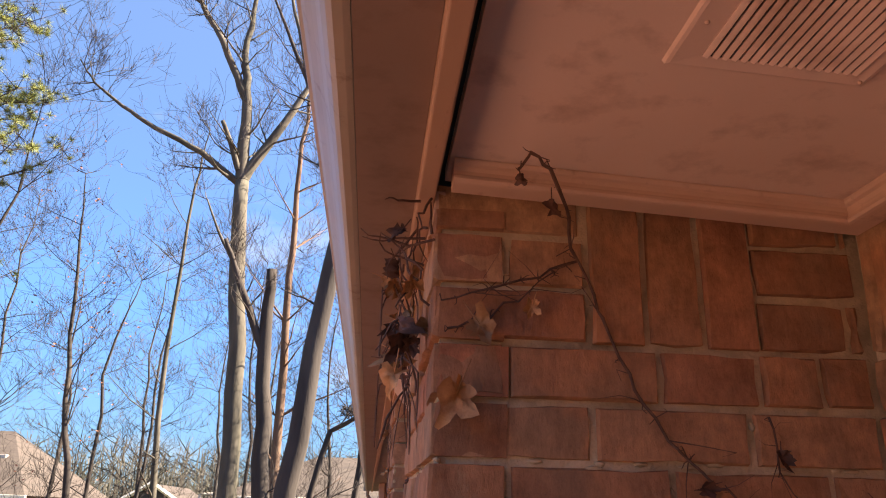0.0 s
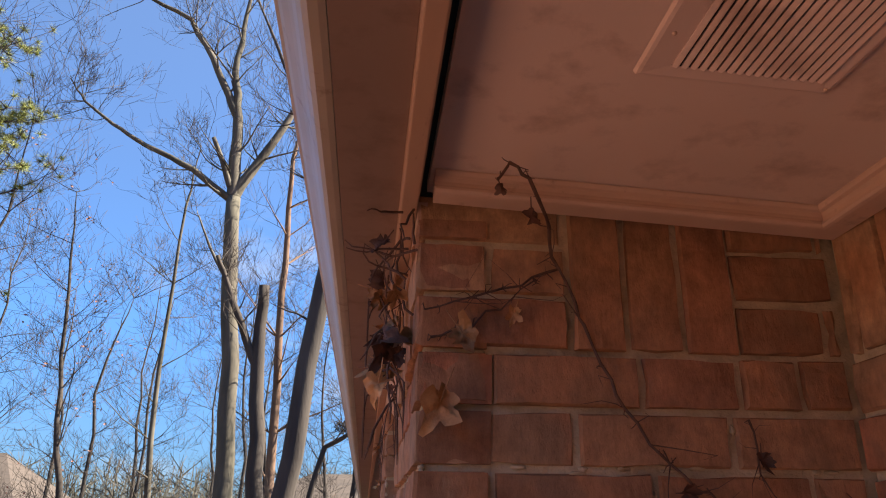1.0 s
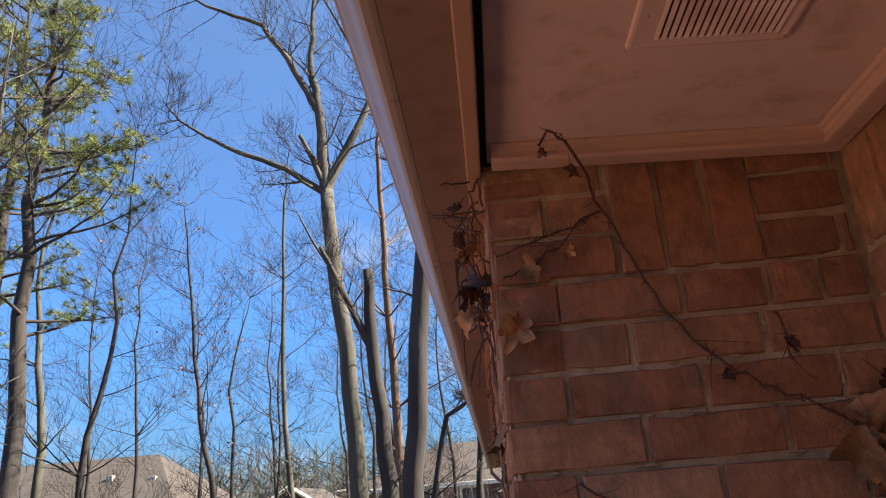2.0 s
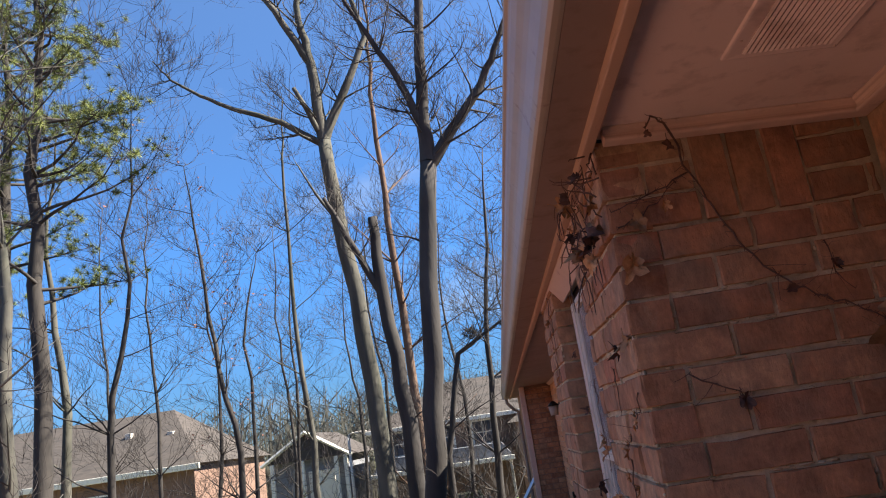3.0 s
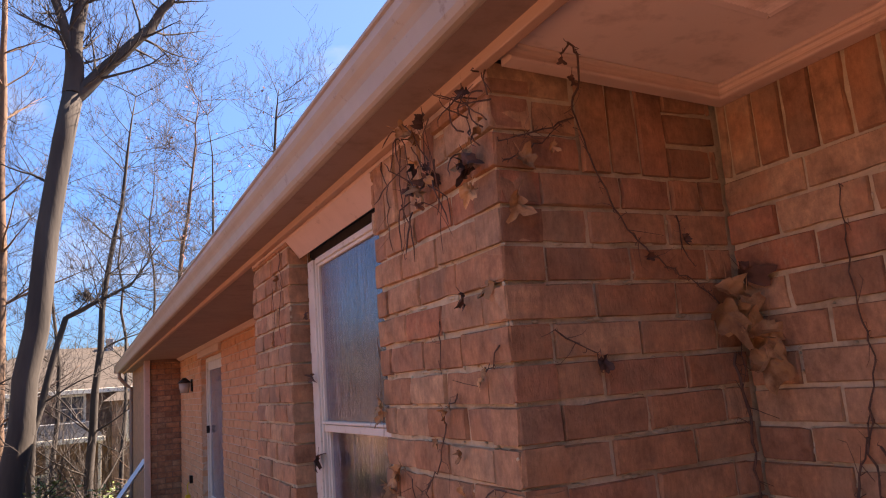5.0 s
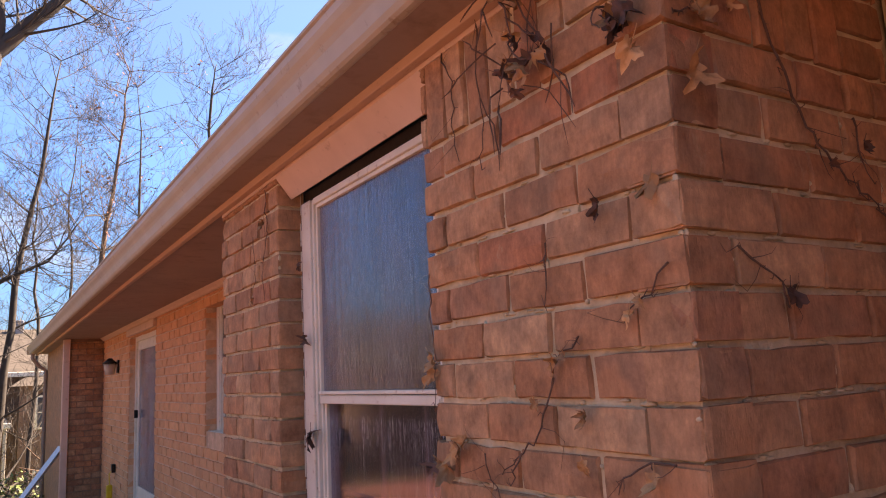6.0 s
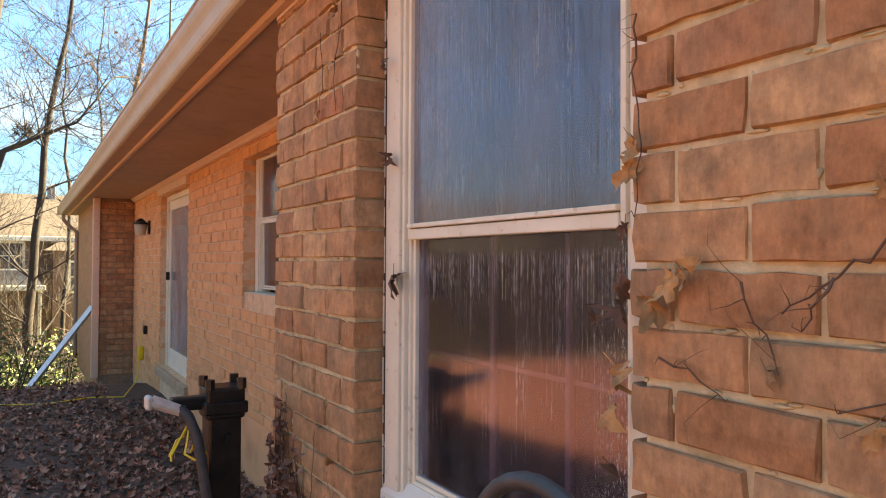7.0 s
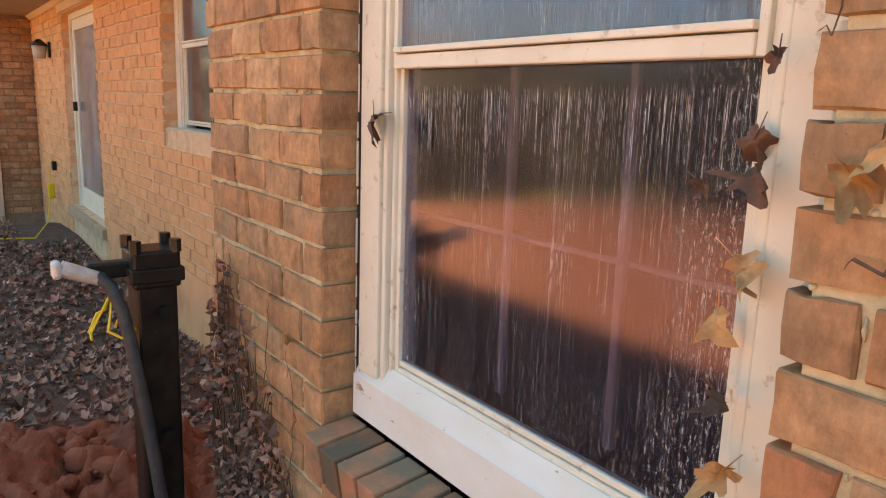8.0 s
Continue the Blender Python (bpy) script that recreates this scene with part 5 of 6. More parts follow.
def far_window(parent, x, y, z, w, h):
    win = part("window", box(x - w / 2 - 0.09, x + w / 2 + 0.09, y - 0.06, y, z - 0.09, z + h + 0.09, 0.01), WHITE, parent)
    for k in (0, 1):
        part("pane", box(x - w / 2 + k * w / 2 + 0.02, x - w / 2 + (k + 1) * w / 2 - 0.02, y - 0.075, y - 0.062, z, z + h), GLASS_FAR, win)
    part("muntin", box(x - w / 2, x + w / 2, y - 0.085, y - 0.076, z + h / 2 - 0.02, z + h / 2 + 0.02), WHITE, win)


FAR_BRICK = surface("far_house_brick", (0.17, 0.10, 0.072), (0.22, 0.135, 0.10), 3, (0.14, 0.085, 0.06), 1, rough=0.95, stretch=(1, 1, 4), fine=12)
h1 = thing("house", "low house with wide brown shingle hip roof", "house", (0, 0, 0), "houses")
part("wall", box(-38, -16.7, 38, 50, -4.5, 2.3), FAR_BRICK, h1)
part("roof", hip_roof(-38, -16.7, 38, 50, 2.3, 3.5, (-32, -20.2)), SHINGLE_FAR, h1, "brown shingle roof")
part("gutter", box(-38.4, -16.2, 37.45, 37.6, 2.02, 2.32, 0.02), WHITE, h1, "white gutter")
for x in (-33, -28, -22):
    far_window(h1, x, 38, 0.0, 1.4, 1.3)
for x, y, z in ((-22.0, 41.2, 4.35), (-19.4, 41.0, 4.1)):
    part("roof_vent", box(x, x + 0.35, y, y + 0.35, z - 0.3, z + 0.25, 0.02), SIDING_TAN, h1)

h2 = thing("garage", "small gabled garage with white trim and grey siding", "garage", (0, 0, 0), "houses")
part("wall", box(-10.6, -6.7, 38, 45, -4.5, 1.3), SIDING, h2)
bm = bmesh.new()
vs = [bm.verts.new(c) for c in ((-11, 37.6, 1.2), (-8.6, 37.6, 2.6), (-6.3, 37.6, 1.2), (-11, 45.4, 1.2), (-8.6, 45.4, 2.6), (-6.3, 45.4, 1.2))]
for q in ((0, 1, 4, 3), (1, 2, 5, 4), (0, 2, 1), (3, 4, 5), (0, 3, 5, 2)):
    bm.faces.new([vs[i] for i in q])
part("roof", bm, SHINGLE_FAR, h2)
for a, b in (((-11.05, 37.5, 1.15), (-8.6, 37.5, 2.62)), ((-8.6, 37.5, 2.62), (-6.25, 37.5, 1.15))):
    v, f = [], []
    tube(v, f, [a, b], [0.1, 0.1], 4)
    from_lists("bargeboard", v, f, WHITE, h2)
for x in (-10.5, -8.9, -7.1, -6.6):
    part("post", box(x - 0.1, x + 0.1, 37.5, 37.7, -4.0, 1.2, 0.01), WHITE, h2)
part("door", box(-8.7, -7.3, 37.9, 37.99, -4.0, 0.6, 0.02), WHITE, h2)

h3 = thing("house", "two-storey house with brown roof, grey siding and brick", "house", (0, 0, 0), "houses")
part("wall", box(-6.5, 4.5, 36, 46, -5, 2.55), FAR_BRICK, h3)
part("roof", hip_roof(-6.5, 4.5, 36, 46, 2.5, 2.2, (-3.0, 1.8), 0.5), SHINGLE_FAR, h3, "tan-brown shingle roof")
part("gutter", box(-7.0, 5.0, 35.35, 35.5, 2.3, 2.5, 0.02), WHITE, h3, "white gutter")
part("chimney", box(0.3, 0.65, 40.4, 40.75, 4.2, 5.1, 0.03), SIDING, h3)
part("brick_wing", box(0.4, 8.0, 34.8, 36, -5, 1.9), FAR_BRICK, h3, "brick wing")
part("wing_roof", hip_roof(0.4, 8.0, 34.8, 40, 1.9, 1.2, (2.0, 6.5), 0.4), SHINGLE_FAR, h3)
part("porch_roof", extrude_y([(-6.4, 0.42), (0.0, 0.42), (0.0, 0.55), (-0.4, 1.1), (-6.0, 1.1), (-6.4, 0.55)], 33.2, 35.98), SIDING, h3, "blue-grey porch roof")
part("porch_fascia", box(-6.5, 0.1, 33.0, 33.18, 0.3, 0.5, 0.02), WHITE, h3)
for x in (-6.2, -4.1, -2.0, -0.1):
    part("porch_post", box(x - 0.06, x + 0.06, 33.2, 33.32, -4.5, 0.3, 0.01), SIDING_TAN, h3)
for x in (-5.2, -3.2, -1.2):
    far_window(h3, x, 36, 1.15, 1.0, 1.05)
for x in (1.6, 3.4, 5.6):
    far_window(h3, x, 34.8, 0.2, 1.1, 1.2)
    far_window(h3, x, 34.8, -3.0, 1.1, 1.4)
for x in (-5.0, -2.5):
    far_window(h3, x, 36, -2.6, 1.4, 1.5)
h2.location = (-1.9, 0, 0.4)
lamp_post = thing("street_lamp", "slim pale metal street lamp with a short arm", "street lamp", (-7.93, 36.0, 0.0))
v, f = [], []
tube(v, f, [(0, 0, -4.2), (0, 0, -1.0), (0.02, 0, 2.35)], [0.10, 0.085, 0.06], 10)
from_lists("pole", v, f, SIDING_TAN, lamp_post, "", True)
v, f = [], []
tube(v, f, [(0.02, 0, 2.33), (0.06, 0, 2.50), (0.22, 0, 2.57), (0.45, 0, 2.56)], [0.045, 0.04, 0.035, 0.03], 8)
from_lists("arm", v, f, SIDING_TAN, lamp_post, "", True)
part("lamp_head", box(0.35, 0.95, -0.12, 0.12, 2.50, 2.62, 0.04), SIDING_TAN, lamp_post)
fence = thing("fence", "weathered low board fence across the yard", "fence", (0, 0, 0))
WOOD = surface("fence_wood", (0.20, 0.14, 0.10), (0.30, 0.22, 0.16), 3, rough=0.95, stretch=(1, 1, 0.2), vary=0.3)
first = None
for k in range(60):
    x = -7 + k * 0.2
    if first is None:
        first = part("board", box(-0.085, 0.085, -0.012, 0.012, 0, 1.5, 0.004), WOOD, fence)
        ob = first
    else:
        ob = link("board", first.data, None, fence)
    ob.location = (x, 29.0, -3.5 + 0.02 * (k % 3))
part("fence_rail", box(-7.1, 5.0, 29.02, 29.06, -2.6, -2.5, 0.004), WOOD, fence)

# ---- dried vine and leaves on the bricks ----
def vine_path(name_parent, pts, rad, seed, twigs=6, hair=0):
    """A stem along pts that clings and wanders, with short side stems."""
    rr = random.Random(seed)
    rad, hair = 0.72 * rad, hair // 3
    pts = [Vector(p) for p in pts]
    fine = []
    for a, b in zip(pts, pts[1:]):
        n = max(2, int((b - a).length / 0.02))
        for k in range(n):
            fine.append(a.lerp(b, k / n) + Vector((rr.gauss(0, 0.0025), rr.gauss(0, 0.0025), rr.gauss(0, 0.0035))))
    fine.append(pts[-1])
    n = len(fine)
    v, f = [], []
    tube(v, f, fine, [rad * (1 - 0.55 * i / n) * rr.uniform(0.8, 1.25) for i in range(n)], 6)
    out = Vector((-1, 0, 0)) if pts[0].x < 0.02 and pts[0].y > 0.0 else Vector((0, -1, 0))
    along = Vector((0, 1, 0)) if out.x else Vector((1, 0, 0))
    for _ in range(twigs):
        q = fine[rr.randrange(n)]
        s = along * rr.gauss(0, 1) + Vector((0, 0, rr.gauss(0, 0.8))) + out * rr.uniform(0, 0.5)
        s = s.normalized() * rr.uniform(0.02, 0.09)
        bend = Vector((0, 0, rr.gauss(0, 0.2))) * s.length + along * rr.gauss(0, 0.2) * s.length
        tube(v, f, [q, q + s * 0.3 + bend * 0.6 + out * rr.uniform(0, 0.006), q + s * 0.65 + bend + out * rr.uniform(0, 0.01), q + s], [rad * 0.38, rad * 0.3, rad * 0.22, rad * 0.1], 4)
    for _ in range(hair):
        q = fine[rr.randrange(n)]
        q2 = q + along * rr.gauss(0, 0.007) + Vector((0, 0, rr.gauss(0, 0.006)))
        tube(v, f, [q, q2, q2 + along * rr.gauss(0, 0.005) + Vector((0, 0, rr.gauss(0, 0.005))) + out * 0.002], [0.001, 0.0008, 0.0005], 3)
    return from_lists("stem", v, f, VINE, name_parent)


vine_return = thing("vine", "dried brown creeper clinging to the shaded return wall", "vine", (0, 0, 0), "vines")
P = lambda x, z, y=-0.008: (x, y, z)
vine_path(vine_return, [P(0.098, 2.262, -0.132), P(0.106, 2.279, -0.143), P(0.122, 2.281, -0.14), P(0.142, 2.268, -0.125), P(0.172, 2.238, -0.085), P(0.192, 2.205, -0.025), P(0.215, 2.16), P(0.235, 2.10), P(0.262, 2.05), P(0.285, 1.99), P(0.315, 1.945), P(0.36, 1.90), P(0.41, 1.86), P(0.47, 1.83), P(0.53, 1.80), P(0.60, 1.74), P(0.61, 1.62)], 0.0034, 401, 10, 220)
vine_path(vine_return, [P(0.205, 2.19), P(0.15, 2.165), P(0.10, 2.145), P(0.05, 2.13), P(0.01, 2.12)], 0.003, 402, 4, 60)
vine_path(vine_return, [P(0.02, 2.08), P(0.06, 2.09), P(0.12, 2.13), P(0.17, 2.17)], 0.0025, 403, 4, 40)
vine_path(vine_return, [P(0.10, 1.73), P(0.15, 1.70), P(0.20, 1.68), P(0.205, 1.64)], 0.003, 404, 5, 20)
vine_path(vine_return, [P(0.58, 1.66), P(0.60, 1.50), P(0.595, 1.38), P(0.61, 1.2)], 0.005, 405, 8, 80)
vine_path(vine_return, [P(0.465, 1.98), P(0.47, 1.90), P(0.50, 1.86)], 0.0025, 406, 4, 10)
vine_porch = thing("vine", "dried thin creeper on the recessed brick wall", "vine", (0, 0, 0), "vines")
Q = lambda y, z: (X_NEAR - 0.008, y, z)
for i, pts in enumerate(([Q(-0.26, 1.02), Q(-0.29, 1.25), Q(-0.27, 1.45), Q(-0.31, 1.62), Q(-0.29, 1.80), Q(-0.30, 1.98)], [Q(-0.29, 1.46), Q(-0.36, 1.36), Q(-0.42, 1.30), Q(-0.50, 1.28)], [Q(-0.20, 1.30), Q(-0.24, 1.40), Q(-0.28, 1.52)])):
    vine_path(vine_porch, pts, 0.0035, 420 + i, 10, 60)
vine_front = thing("vine", "dried creeper with tendrils on the red brick front wall", "vine", (0, 0, 0), "vines")
R = lambda y, z, x=-0.008: (x, y, z)
for i, (rad, pts) in enumerate((
        (0.0045, [R(0.30, 1.553), R(0.32, 1.51), R(0.343, 1.466), R(0.37, 1.44), R(0.401, 1.423), R(0.43, 1.40), R(0.465, 1.38)]),
        (0.004, [R(0.401, 1.423), R(0.425, 1.39), R(0.441, 1.362)]),
        (0.0035, [R(0.225, 1.621), R(0.25, 1.60), R(0.285, 1.585)]),
        (0.004, [R(0.03, 1.71), R(0.07, 1.675), R(0.097, 1.656), R(0.125, 1.63)]),
        (0.004, [R(0.294, 1.79), R(0.30, 1.73), R(0.309, 1.675)]),
        (0.0045, [R(0.05, 1.435), R(0.10, 1.424), R(0.137, 1.414), R(0.165, 1.385)]),
        (0.0035, [R(0.524, 1.416), R(0.50, 1.37), R(0.474, 1.326)]),
        (0.0035, [R(0.645, 1.314), R(0.60, 1.295), R(0.552, 1.277)]),
        (0.004, [R(0.20, 1.30), R(0.27, 1.33), R(0.33, 1.31), R(0.40, 1.28)]),
        (0.004, [R(0.46, 2.27), R(0.47, 2.16), R(0.455, 2.05), R(0.47, 1.96)]),
        (0.004, [R(0.60, 2.26), R(0.56, 2.18), R(0.57, 2.08), R(0.55, 2.0)]),
        (0.0035, [R(0.687, 1.783, -0.012), R(0.69, 1.70, -0.012), R(0.675, 1.603, -0.012), R(0.69, 1.50, -0.012)]),
        (0.004, [R(1.80, 2.24), R(1.79, 2.1), R(1.84, 1.98), R(1.83, 1.85)]),
        (0.003, [R(1.95, 2.1), R(1.93, 1.95), R(1.97, 1.85)]),
        (0.0045, [R(2.28, 0.15), R(2.25, 0.5), R(2.2, 0.8), R(2.24, 1.02)]),
        (0.004, [R(2.05, 0.2), R(2.08, 0.5), R(2.0, 0.78), R(1.97, 0.95)]),
        (0.004, [R(2.15, 0.15), R(2.16, 0.45), R(2.1, 0.7), R(2.18, 0.9)]),
        (0.003, [R(1.85, 0.25), R(1.88, 0.5), R(1.83, 0.72), R(1.87, 0.86)]))):
    vine_path(vine_front, pts, rad * 0.62, 440 + i, 3, 14)
tangle = thing("vine_tangle", "matted clump of dead vine hanging at the eave corner", "vine", (0, 0, 0), "vines")
rr = random.Random(77)
v, f = [], []
for _ in range(22):
    y = 0.30 + rr.gauss(0, 0.06)
    p = Vector((-0.012 - rr.random() * 0.03, y, rr.uniform(2.06, 2.28)))
    pts = [p]
    d = Vector((rr.gauss(-0.1, 0.3), rr.gauss(-0.1, 0.6), rr.gauss(-0.4, 0.8))).normalized()
    for _ in range(5):
        d = (d + Vector((rr.gauss(0, 0.2), rr.gauss(0, 0.22), rr.gauss(-0.12, 0.2)))).normalized()
        q = pts[-1] + d * rr.uniform(0.018, 0.04)
        q.x = min(max(q.x, -0.07), -0.006)
        q.z = min(q.z, 2.30)
        pts.append(q)
    w = rr.uniform(0.0008, 0.0024)
    tube(v, f, pts, [w] * 5 + [w * 0.4], 4)
for _ in range(16):
    p = Vector((rr.uniform(-0.03, 0.0), rr.uniform(-0.02, 0.12), rr.uniform(2.12, 2.29)))
    pts = [p]
    d = Vector((rr.uniform(-1, -0.2), rr.gauss(0, 0.5), rr.gauss(0.1, 0.6))).normalized()
    for _ in range(6):
        d = (d + Vector((rr.gauss(0, 0.3), rr.gauss(0, 0.3), rr.gauss(0, 0.35)))).normalized()
        pts.append(pts[-1] + d * 0.016)
    tube(v, f, pts, [0.0022, 0.002, 0.0018, 0.0015, 0.0013, 0.001, 0.0006], 4)
from_lists("stem_mat", v, f, VINE, tangle)["kind"] = "stuff"


def fancy_leaf(r, size):
    """A lobed, crumpled dry leaf with a ragged edge."""
    n, rings = 30, (0.3, 0.65, 1.0)
    lobes = [(r.uniform(-12, 12), 1.0), (r.uniform(48, 68), r.uniform(0.5, 1)), (-r.uniform(48, 68), r.uniform(0.5, 1)), (r.uniform(105, 135), r.uniform(0.2, 0.6)), (-r.uniform(105, 135), r.uniform(0.2, 0.6))]
    curl, fold, twist, ph = r.uniform(0.7, 2.2) * r.choice((1, 1, -0.7)), r.uniform(-1.0, 1.8), r.uniform(-1.6, 1.6), r.uniform(0, 50)
    vs, fs = [Vector((0, 0, 0))], []
    edge = []
    for k in range(n):
        a = -180 + 360 * k / n
        rad = 0.46 + 0.54 * max(h * math.exp(-((((a - c + 180) % 360) - 180) / 24) ** 2) for c, h in lobes)
        edge.append(rad * r.uniform(0.82, 1.08) * (0.55 if r.random() < 0.06 else 1))
    for q in rings:
        for k in range(n):
            a = radians(-180 + 360 * k / n)
            rad = q * edge[k] * size * 0.62
            x, y = rad * math.sin(a) * 0.86, rad * math.cos(a) * 1.18
            z = (curl * x * x + fold * y * y * 0.6 + twist * x * y) / size * 1.4
            z += 0.24 * size * noise.noise(Vector((x, y, ph)) * (3.2 / size)) + 0.14 * size * noise.noise(Vector((x, y, ph + 9)) * (8 / size))
            vs.append(Vector((x, y, z)))
    for k in range(n):
        j = (k + 1) % n
        fs.append((0, 1 + k, 1 + j))
        for q in range(len(rings) - 1):
            a, b = 1 + q * n, 1 + (q + 1) * n
            fs.append((a + k, b + k, b + j, a + j))
    return vs, fs


def dry_leaf(p, size, turn, mat, seed, label):
    rr2 = random.Random(seed)
    out, fs = fancy_leaf(rr2, size)
    e = Euler([radians(a) for a in turn]).to_matrix()
    verts = [tuple(e @ q) for q in out]
    base = len(verts)
    st_v, st_f = [], []
    tube(st_v, st_f, [(0, 0, 0), tuple(e @ Vector((0.02 * size, -0.3 * size, 0.05 * size))), tuple(e @ Vector((0.05 * size, -0.7 * size, 0.2 * size)))], [0.0011, 0.0009, 0.0007], 4)
    verts += st_v
    fs = fs + [tuple(base + i for i in q) for q in st_f]
    ob = from_lists("dry_leaf", verts, fs, mat, smooth=True)
    ob.location = p
    return tagged(ob, label, "leaf", group="dry leaves")


TAN, DRK = "curled tan dry leaf caught on the bricks", "dark crumpled dry leaf caught on the vine"
big = [
    ((0.032, -0.02, 1.99), 0.070, (100, 205, 10), LEAF), ((0.062, -0.02, 2.085), 0.055, (95, 150, -20), LEAF), ((0.135, -0.018, 2.115), 0.03, (85, 200, 0), LEAF),
    ((0.150, -0.09, 2.235), 0.035, (95, 170, 30), LEAF_DARK), ((0.100, -0.13, 2.255), 0.02, (80, 160, 0), LEAF_DARK), ((0.36, -0.015, 1.88), 0.03, (80, 90, 0), LEAF_DARK),
    ((0.55, -0.05, 1.79), 0.10, (100, 160, 20), LEAF), ((0.575, -0.07, 1.745), 0.12, (95, 185, -30), LEAF), ((0.60, -0.09, 1.69), 0.12, (100, 195, -60), LEAF), ((0.53, -0.05, 1.745), 0.10, (70, 150, -50), LEAF), ((0.585, -0.10, 1.635), 0.11, (96, 178, -50), LEAF), ((0.565, -0.06, 1.715), 0.09, (110, 210, 10), LEAF), ((0.60, -0.05, 1.84), 0.08, (90, 140, -20), LEAF_DARK),
    ((0.60, -0.04, 1.80), 0.07, (90, 120, 0), LEAF), ((0.47, -0.015, 1.925), 0.03, (80, 170, 0), LEAF_DARK), ((0.205, -0.015, 1.66), 0.04, (95, 170, 0), LEAF_DARK),
    ((-0.04, 0.04, 2.09), 0.06, (110, 160, -60), LEAF_DARK), ((-0.05, 0.02, 2.02), 0.05, (95, 200, -30), LEAF),
    ((-0.01, 0.30, 2.12), 0.05, (100, 200, -80), LEAF_DARK)]
lr = random.Random(88)
for _ in range(20):
    big.append(((-0.015 - 0.04 * lr.random(), lr.choice((lr.uniform(-0.01, 0.08), lr.uniform(0.22, 0.36))), lr.uniform(2.05, 2.25)), lr.uniform(0.03, 0.06), (90 + lr.uniform(-60, 60), 180 + lr.uniform(-70, 70), -90 + lr.uniform(-80, 80)), LEAF_DARK if lr.random() < 0.7 else LEAF))
for i, (p, s_, tr, mt) in enumerate(big):
    dry_leaf(p, s_, tr, mt, 500 + i, TAN if mt is LEAF else DRK)
small = [
    (0.154, 1.819, 0.042), (0.046, 1.827, 0.045), (0.288, 1.577, 0.034), (0.265, 1.59, 0.024), (0.221, 1.49, 0.032), (0.235, 1.413, 0.03), (0.70, 1.565, 0.055), (0.69, 1.60, 0.04),
    (0.631, 1.409, 0.05), (0.60, 1.42, 0.04), (0.655, 1.38, 0.05), (0.58, 1.435, 0.035), (0.09, 1.403, 0.036), (0.345, 1.51, 0.025), (0.11, 1.64, 0.03), (0.085, 1.66, 0.025),
    (1.84, 1.99, 0.04), (1.80, 2.12, 0.045), (1.96, 1.86, 0.035), (1.86, 0.9, 0.04), (0.24, 1.29, 0.035), (0.15, 1.25, 0.03), (0.36, 1.27, 0.035), (0.48, 1.31, 0.03)]
rr = random.Random(91)
for i, (y, z, s_) in enumerate(small):
    dark = rr.random() < 0.2
    dry_leaf((-0.014, y, z), s_, (90 + rr.uniform(-25, 25), 180 + rr.uniform(-50, 50), -90 + rr.uniform(-25, 25)), LEAF_DARK if dark else LEAF, 600 + i, DRK if dark else TAN)
pane_leaves = [(0.785, 1.37, 0.06, 1), (0.80, 1.405, 0.05, 1), (0.79, 1.265, 0.065, 0), (0.82, 1.20, 0.05, 0), (0.80, 1.11, 0.05, 1), (0.785, 1.03, 0.06, 0), (1.60, 1.395, 0.075, 1), (1.63, 1.70, 0.045, 1), (1.65, 1.95, 0.04, 1), (0.775, 1.49, 0.03, 1), (0.86, 1.35, 0.03, 1)]
for i, (y, z, s_, dark) in enumerate(pane_leaves):
    dry_leaf((0.066 - 0.02 * rr.random(), y, z), s_, (90 + rr.uniform(-30, 30), 170 + rr.uniform(-60, 60), -90 + rr.uniform(-30, 30)), LEAF_DARK if dark else LEAF, 650 + i, DRK if dark else TAN)

mat_ = thing("dead_vine_mat", "thick mat of dead dark vine and leaves on the pier foot", "vine", (0, 0, 0), "vines")
rr = random.Random(701)
v, f, lv, lf = [], [], [], []
for _ in range(110):
    y = rr.uniform(1.78, 2.38)
    top = 1.05 - 0.55 * abs(y - 2.27) / 0.5 - rr.random() * 0.25
    p = Vector((-0.006, y, 0.05))
    pts = []
    for k in range(9):
        pts.append(Vector((-0.006 - rr.random() * 0.014, min(2.395, y + rr.gauss(0, 0.012) + 0.03 * math.sin(k + y * 20)), 0.05 + (top - 0.05) * k / 8)))
    tube(v, f, pts, [0.003] * 5 + [0.0025, 0.002, 0.0015, 0.0008], 4)
    for _ in range(10):
        q = pts[rr.randrange(1, 9)]
        out, fs = leaf_shape(rr, rr.uniform(0.014, 0.034))
        m_ = Matrix.Translation(q + Vector((-0.008, rr.gauss(0, 0.02), rr.gauss(0, 0.02)))) @ Euler((rr.uniform(-3, 3), rr.uniform(-1, 1), rr.uniform(-3, 3))).to_matrix().to_4x4()
        base = len(lv)
        for c in out:
            w_ = m_ @ c
            w_.x = min(w_.x, -0.003)
            lv.append(tuple(w_))
        lf += [tuple(base + i for i in q_) for q_ in fs]
from_lists("stem_mat", v, f, VINE, mat_)["kind"] = "stuff"
from_lists("leaf_mat", lv, lf, LITTER, mat_, "shrivelled dark leaves")["kind"] = "stuff"

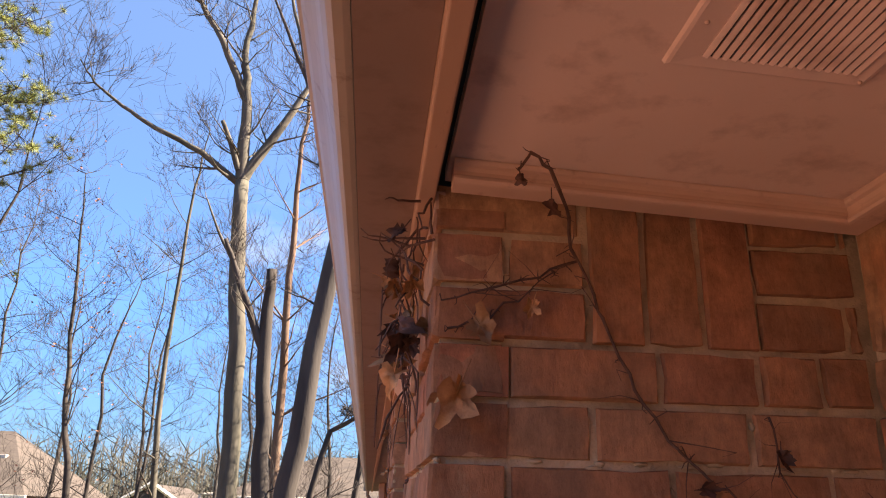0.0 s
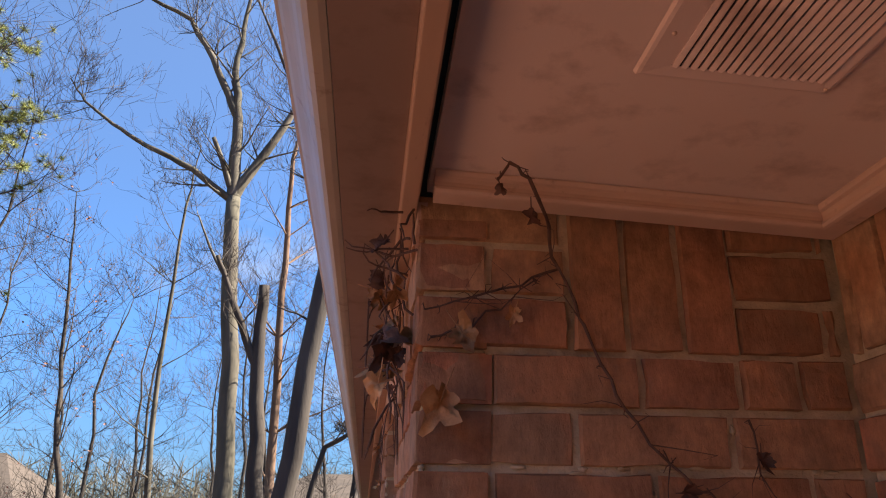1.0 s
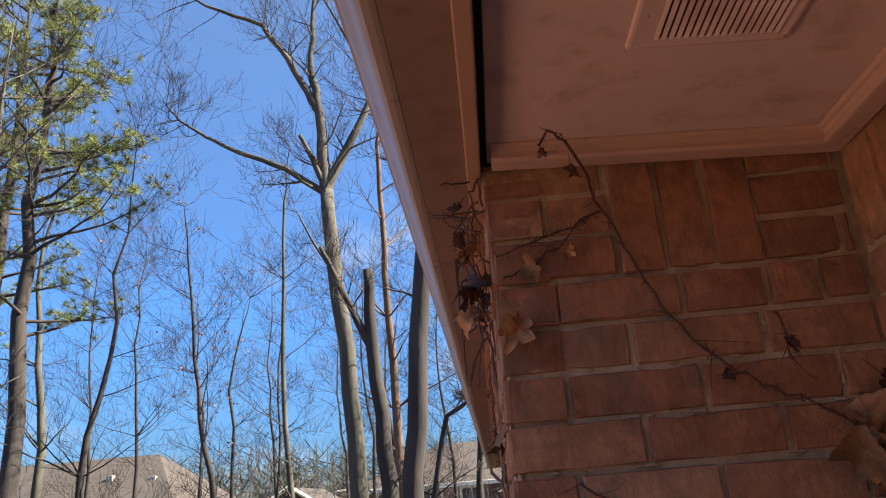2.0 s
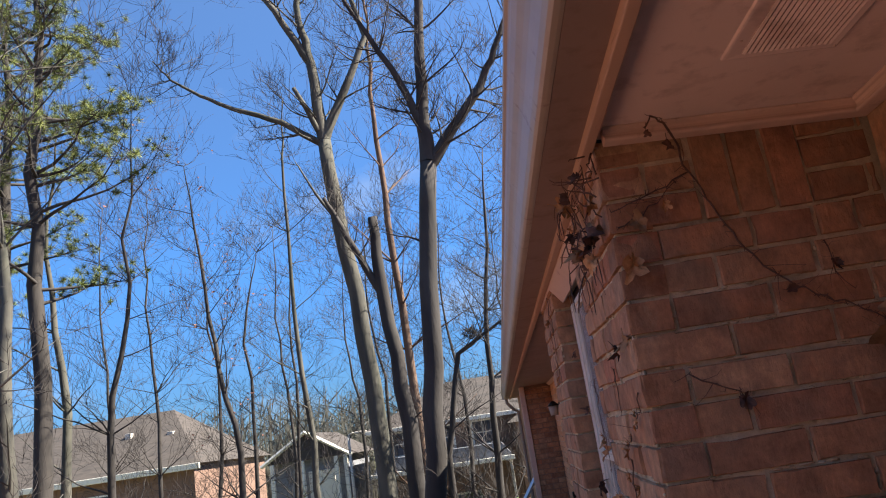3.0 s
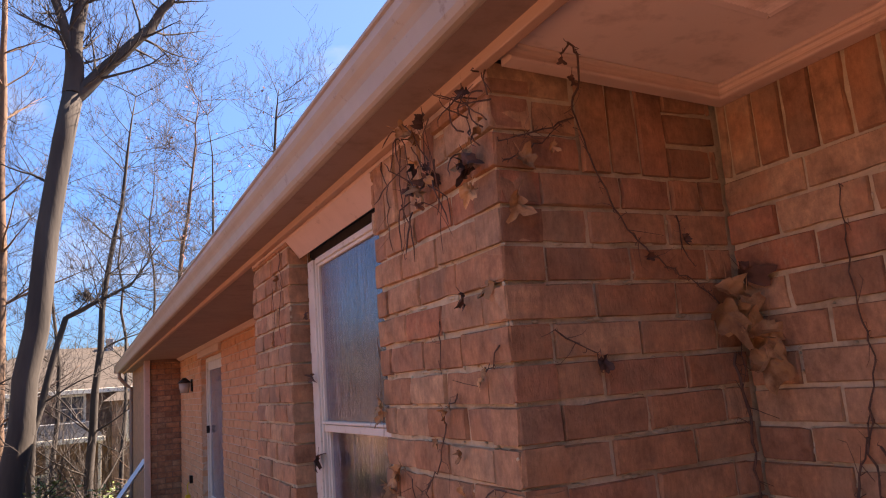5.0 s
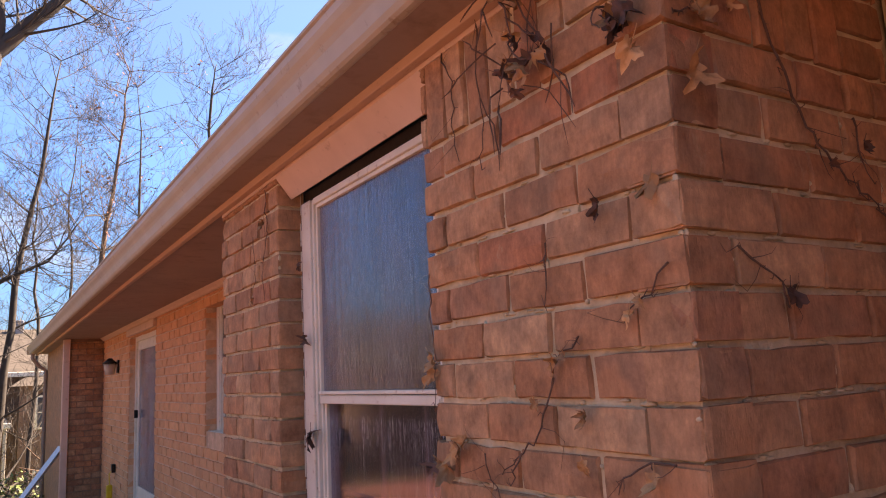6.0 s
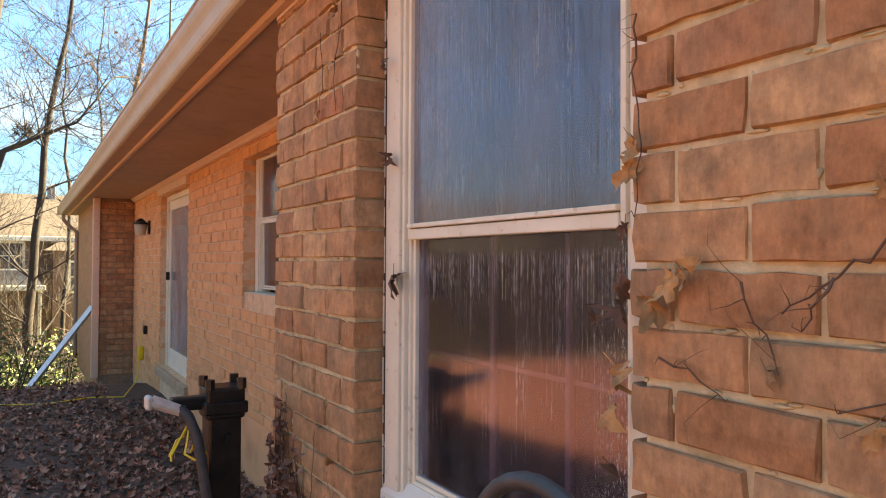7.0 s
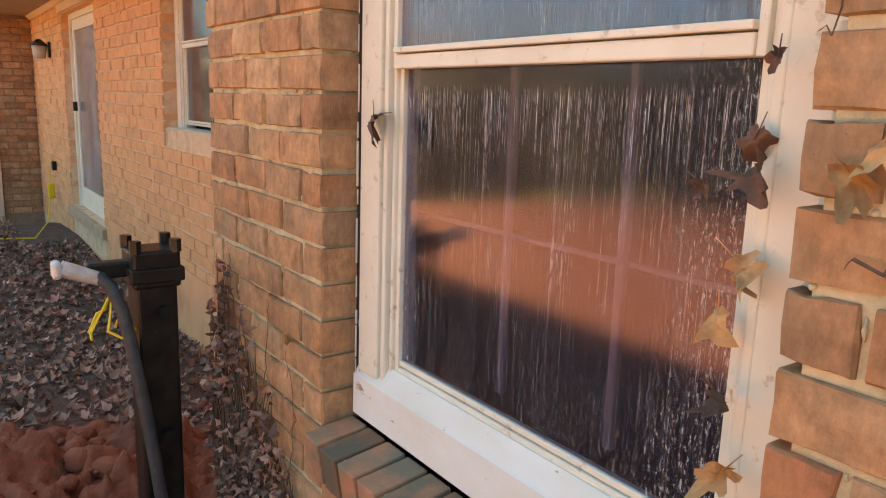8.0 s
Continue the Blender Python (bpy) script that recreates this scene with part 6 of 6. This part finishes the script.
def mortar_lumps(parent, m, width, z0, z1, count, seed, b, far=None):
    """Squeezed-out lumps of mortar along the joints of a face."""
    rr = random.Random(seed)
    v, f = [], []
    for _ in range(count):
        row = rr.randrange(math.floor((z0 - b[2]) / b[3]), math.floor((z1 - b[2]) / b[3]))
        u, z = rr.uniform(0.0, width), b[2] + row * b[3] + rr.gauss(0, 0.0025)
        if rr.random() < 0.35:
            u = (b[0][row % 2] + b[1] * rr.randrange(0, 4) - JOINT / 2) + rr.gauss(0, 0.003)
            z += rr.uniform(0, b[3])
            if u > width or u < 0:
                continue
            sx, sz = rr.uniform(0.002, 0.005), rr.uniform(0.004, 0.012)
        else:
            sx, sz = rr.uniform(0.004, 0.016), rr.uniform(0.002, 0.0045)
        if far:
            u = far - u
        bm = bmesh.new()
        bmesh.ops.create_icosphere(bm, subdivisions=2, radius=1.0)
        base = len(v)
        for q in bm.verts:
            k = 1 + 0.55 * noise.noise(q.co * 1.7 + Vector((u * 40, z * 40, 0)))
            v.append(tuple(m @ Vector((u + q.co.x * sx * k, 0.0105 + q.co.y * 0.0050 * k, z + q.co.z * sz * k))))
        bm.verts.index_update()
        f += [tuple(base + q.index for q in p.verts) for p in bm.faces]
        bm.free()
    from_lists("mortar_lumps", v, f, MORTAR, parent, "", True)["kind"] = "stuff"


# ---- bricks laid ----
def face_x(x, y):
    """Frame of a wall face in the plane x that looks towards -x; u runs towards -y from y."""
    return Matrix(((0, 1, 0, x), (-1, 0, 0, y), (0, 0, 1, 0), (0, 0, 0, 1)))


def face_y(x, y):
    return Matrix.Translation((x, y, 0))


Z0 = 0.0
S3 = DATUM + 4 * COURSE
# bond of each face: where even and odd courses begin, brick length with its joint, level of the bed joints, course height
BOND_RETURN = ((0.0037, -0.1133), 0.2225, 1.7485, 0.0800)
BOND_FRONT = ((-0.1023, 0.0133), 0.2085, DATUM, COURSE)
BOND_PIER = ((0.0067, -0.1030), 0.2025, 1.7635, COURSE)
BOND_PORCH = ((-0.0830, 0.0028), 0.2225, 1.7430, 0.0812)


def bond(b, **kw):
    return dict(starts=b[0], module=b[1], datum=b[2], course=b[3], **kw)


lay(course_bricks(X_NEAR - 0.004, Z0, 2.302, soldiers=[(0.2210, 0.4740, S3)], **bond(BOND_RETURN, special={
    3: [0.103, 0.318, 0.463, 0.554], 4: [0.221, 0.606], 5: [0.103, 0.221], 6: [0.216, 0.614]})), face_y(0, 0), wall_return)
# front faces: u measured from the far end back to the corner
FRONT_END = 0.711
front = course_bricks(FRONT_END, Z0, TOP, soldiers=[(0.286, 0.690, S3)], **bond(BOND_FRONT))
lay([(FRONT_END - (u + l), z, l, h) for u, z, l, h in front], face_x(0, FRONT_END), wall_front)
lay([(WIN_Y1 - (WIN_Y0 + u + l), z, l, h) for u, z, l, h in course_bricks(WIN_Y1 - WIN_Y0 - JOINT, Z0, 0.69, (-0.06, -0.16))], face_x(0, WIN_Y1), wall_front)
lay([(Y_PIER1 - (Y_PIER0 + u + l), z, l, h) for u, z, l, h in course_bricks(Y_PIER1 - Y_PIER0, Z0, TOP, **bond(BOND_PIER))], face_x(0, Y_PIER1), wall_front)
porch = course_bricks(2.6, Z0, 2.262, soldiers=[(0.0, 0.0335, S3), (0.0335, 2.6, S3)], **bond(BOND_PORCH))
lay([b for b in porch if b[0] < 1.9 and b[1] > 0.75], face_x(X_NEAR, 0.0), wall_porch)
lay([b for b in porch if not (b[0] < 1.9 and b[1] > 0.75)], face_x(X_NEAR, 0.0), wall_porch, True, "brickwork")
L = Y_FAR - Y_PIER1
flip = lambda a, b: (Y_FAR - b, Y_FAR - a)
long_wall = course_bricks(L, Z0, 2.25, (0.0, -HALF), [(*flip(BACK2[0], BACK2[1]), BACK2[2] - 0.075, BACK2[3]), (*flip(DOOR[0], DOOR[1]), 0.0, DOOR[3])])
near_part = [b for b in long_wall if Y_FAR - b[0] < 6.9 and Y_FAR - b[0] > 4.0 and b[1] > 0.4]
lay(near_part, face_x(X_BACK, Y_FAR), wall_back, mat=BRICK_LIT)
lay([b for b in long_wall if b not in near_part], face_x(X_BACK, Y_FAR), wall_back, True, "brickwork", BRICK_LIT_FAR)
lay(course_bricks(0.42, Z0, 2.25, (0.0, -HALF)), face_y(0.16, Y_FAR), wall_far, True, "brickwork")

mortar_lumps(wall_return, face_y(0, 0), 0.6, 0.9, 2.06, 200, 801, BOND_RETURN)
mortar_lumps(wall_front, face_x(0, FRONT_END), FRONT_END - 0.02, 0.9, 2.06, 150, 802, BOND_FRONT, FRONT_END)
mortar_lumps(wall_front, face_x(0, Y_PIER1), Y_PIER1 - Y_PIER0 - 0.02, 0.5, 2.24, 110, 803, BOND_PIER, Y_PIER1 - Y_PIER0)
mortar_lumps(wall_porch, face_x(X_NEAR, 0.0), 1.6, 0.9, 2.0, 180, 804, BOND_PORCH)
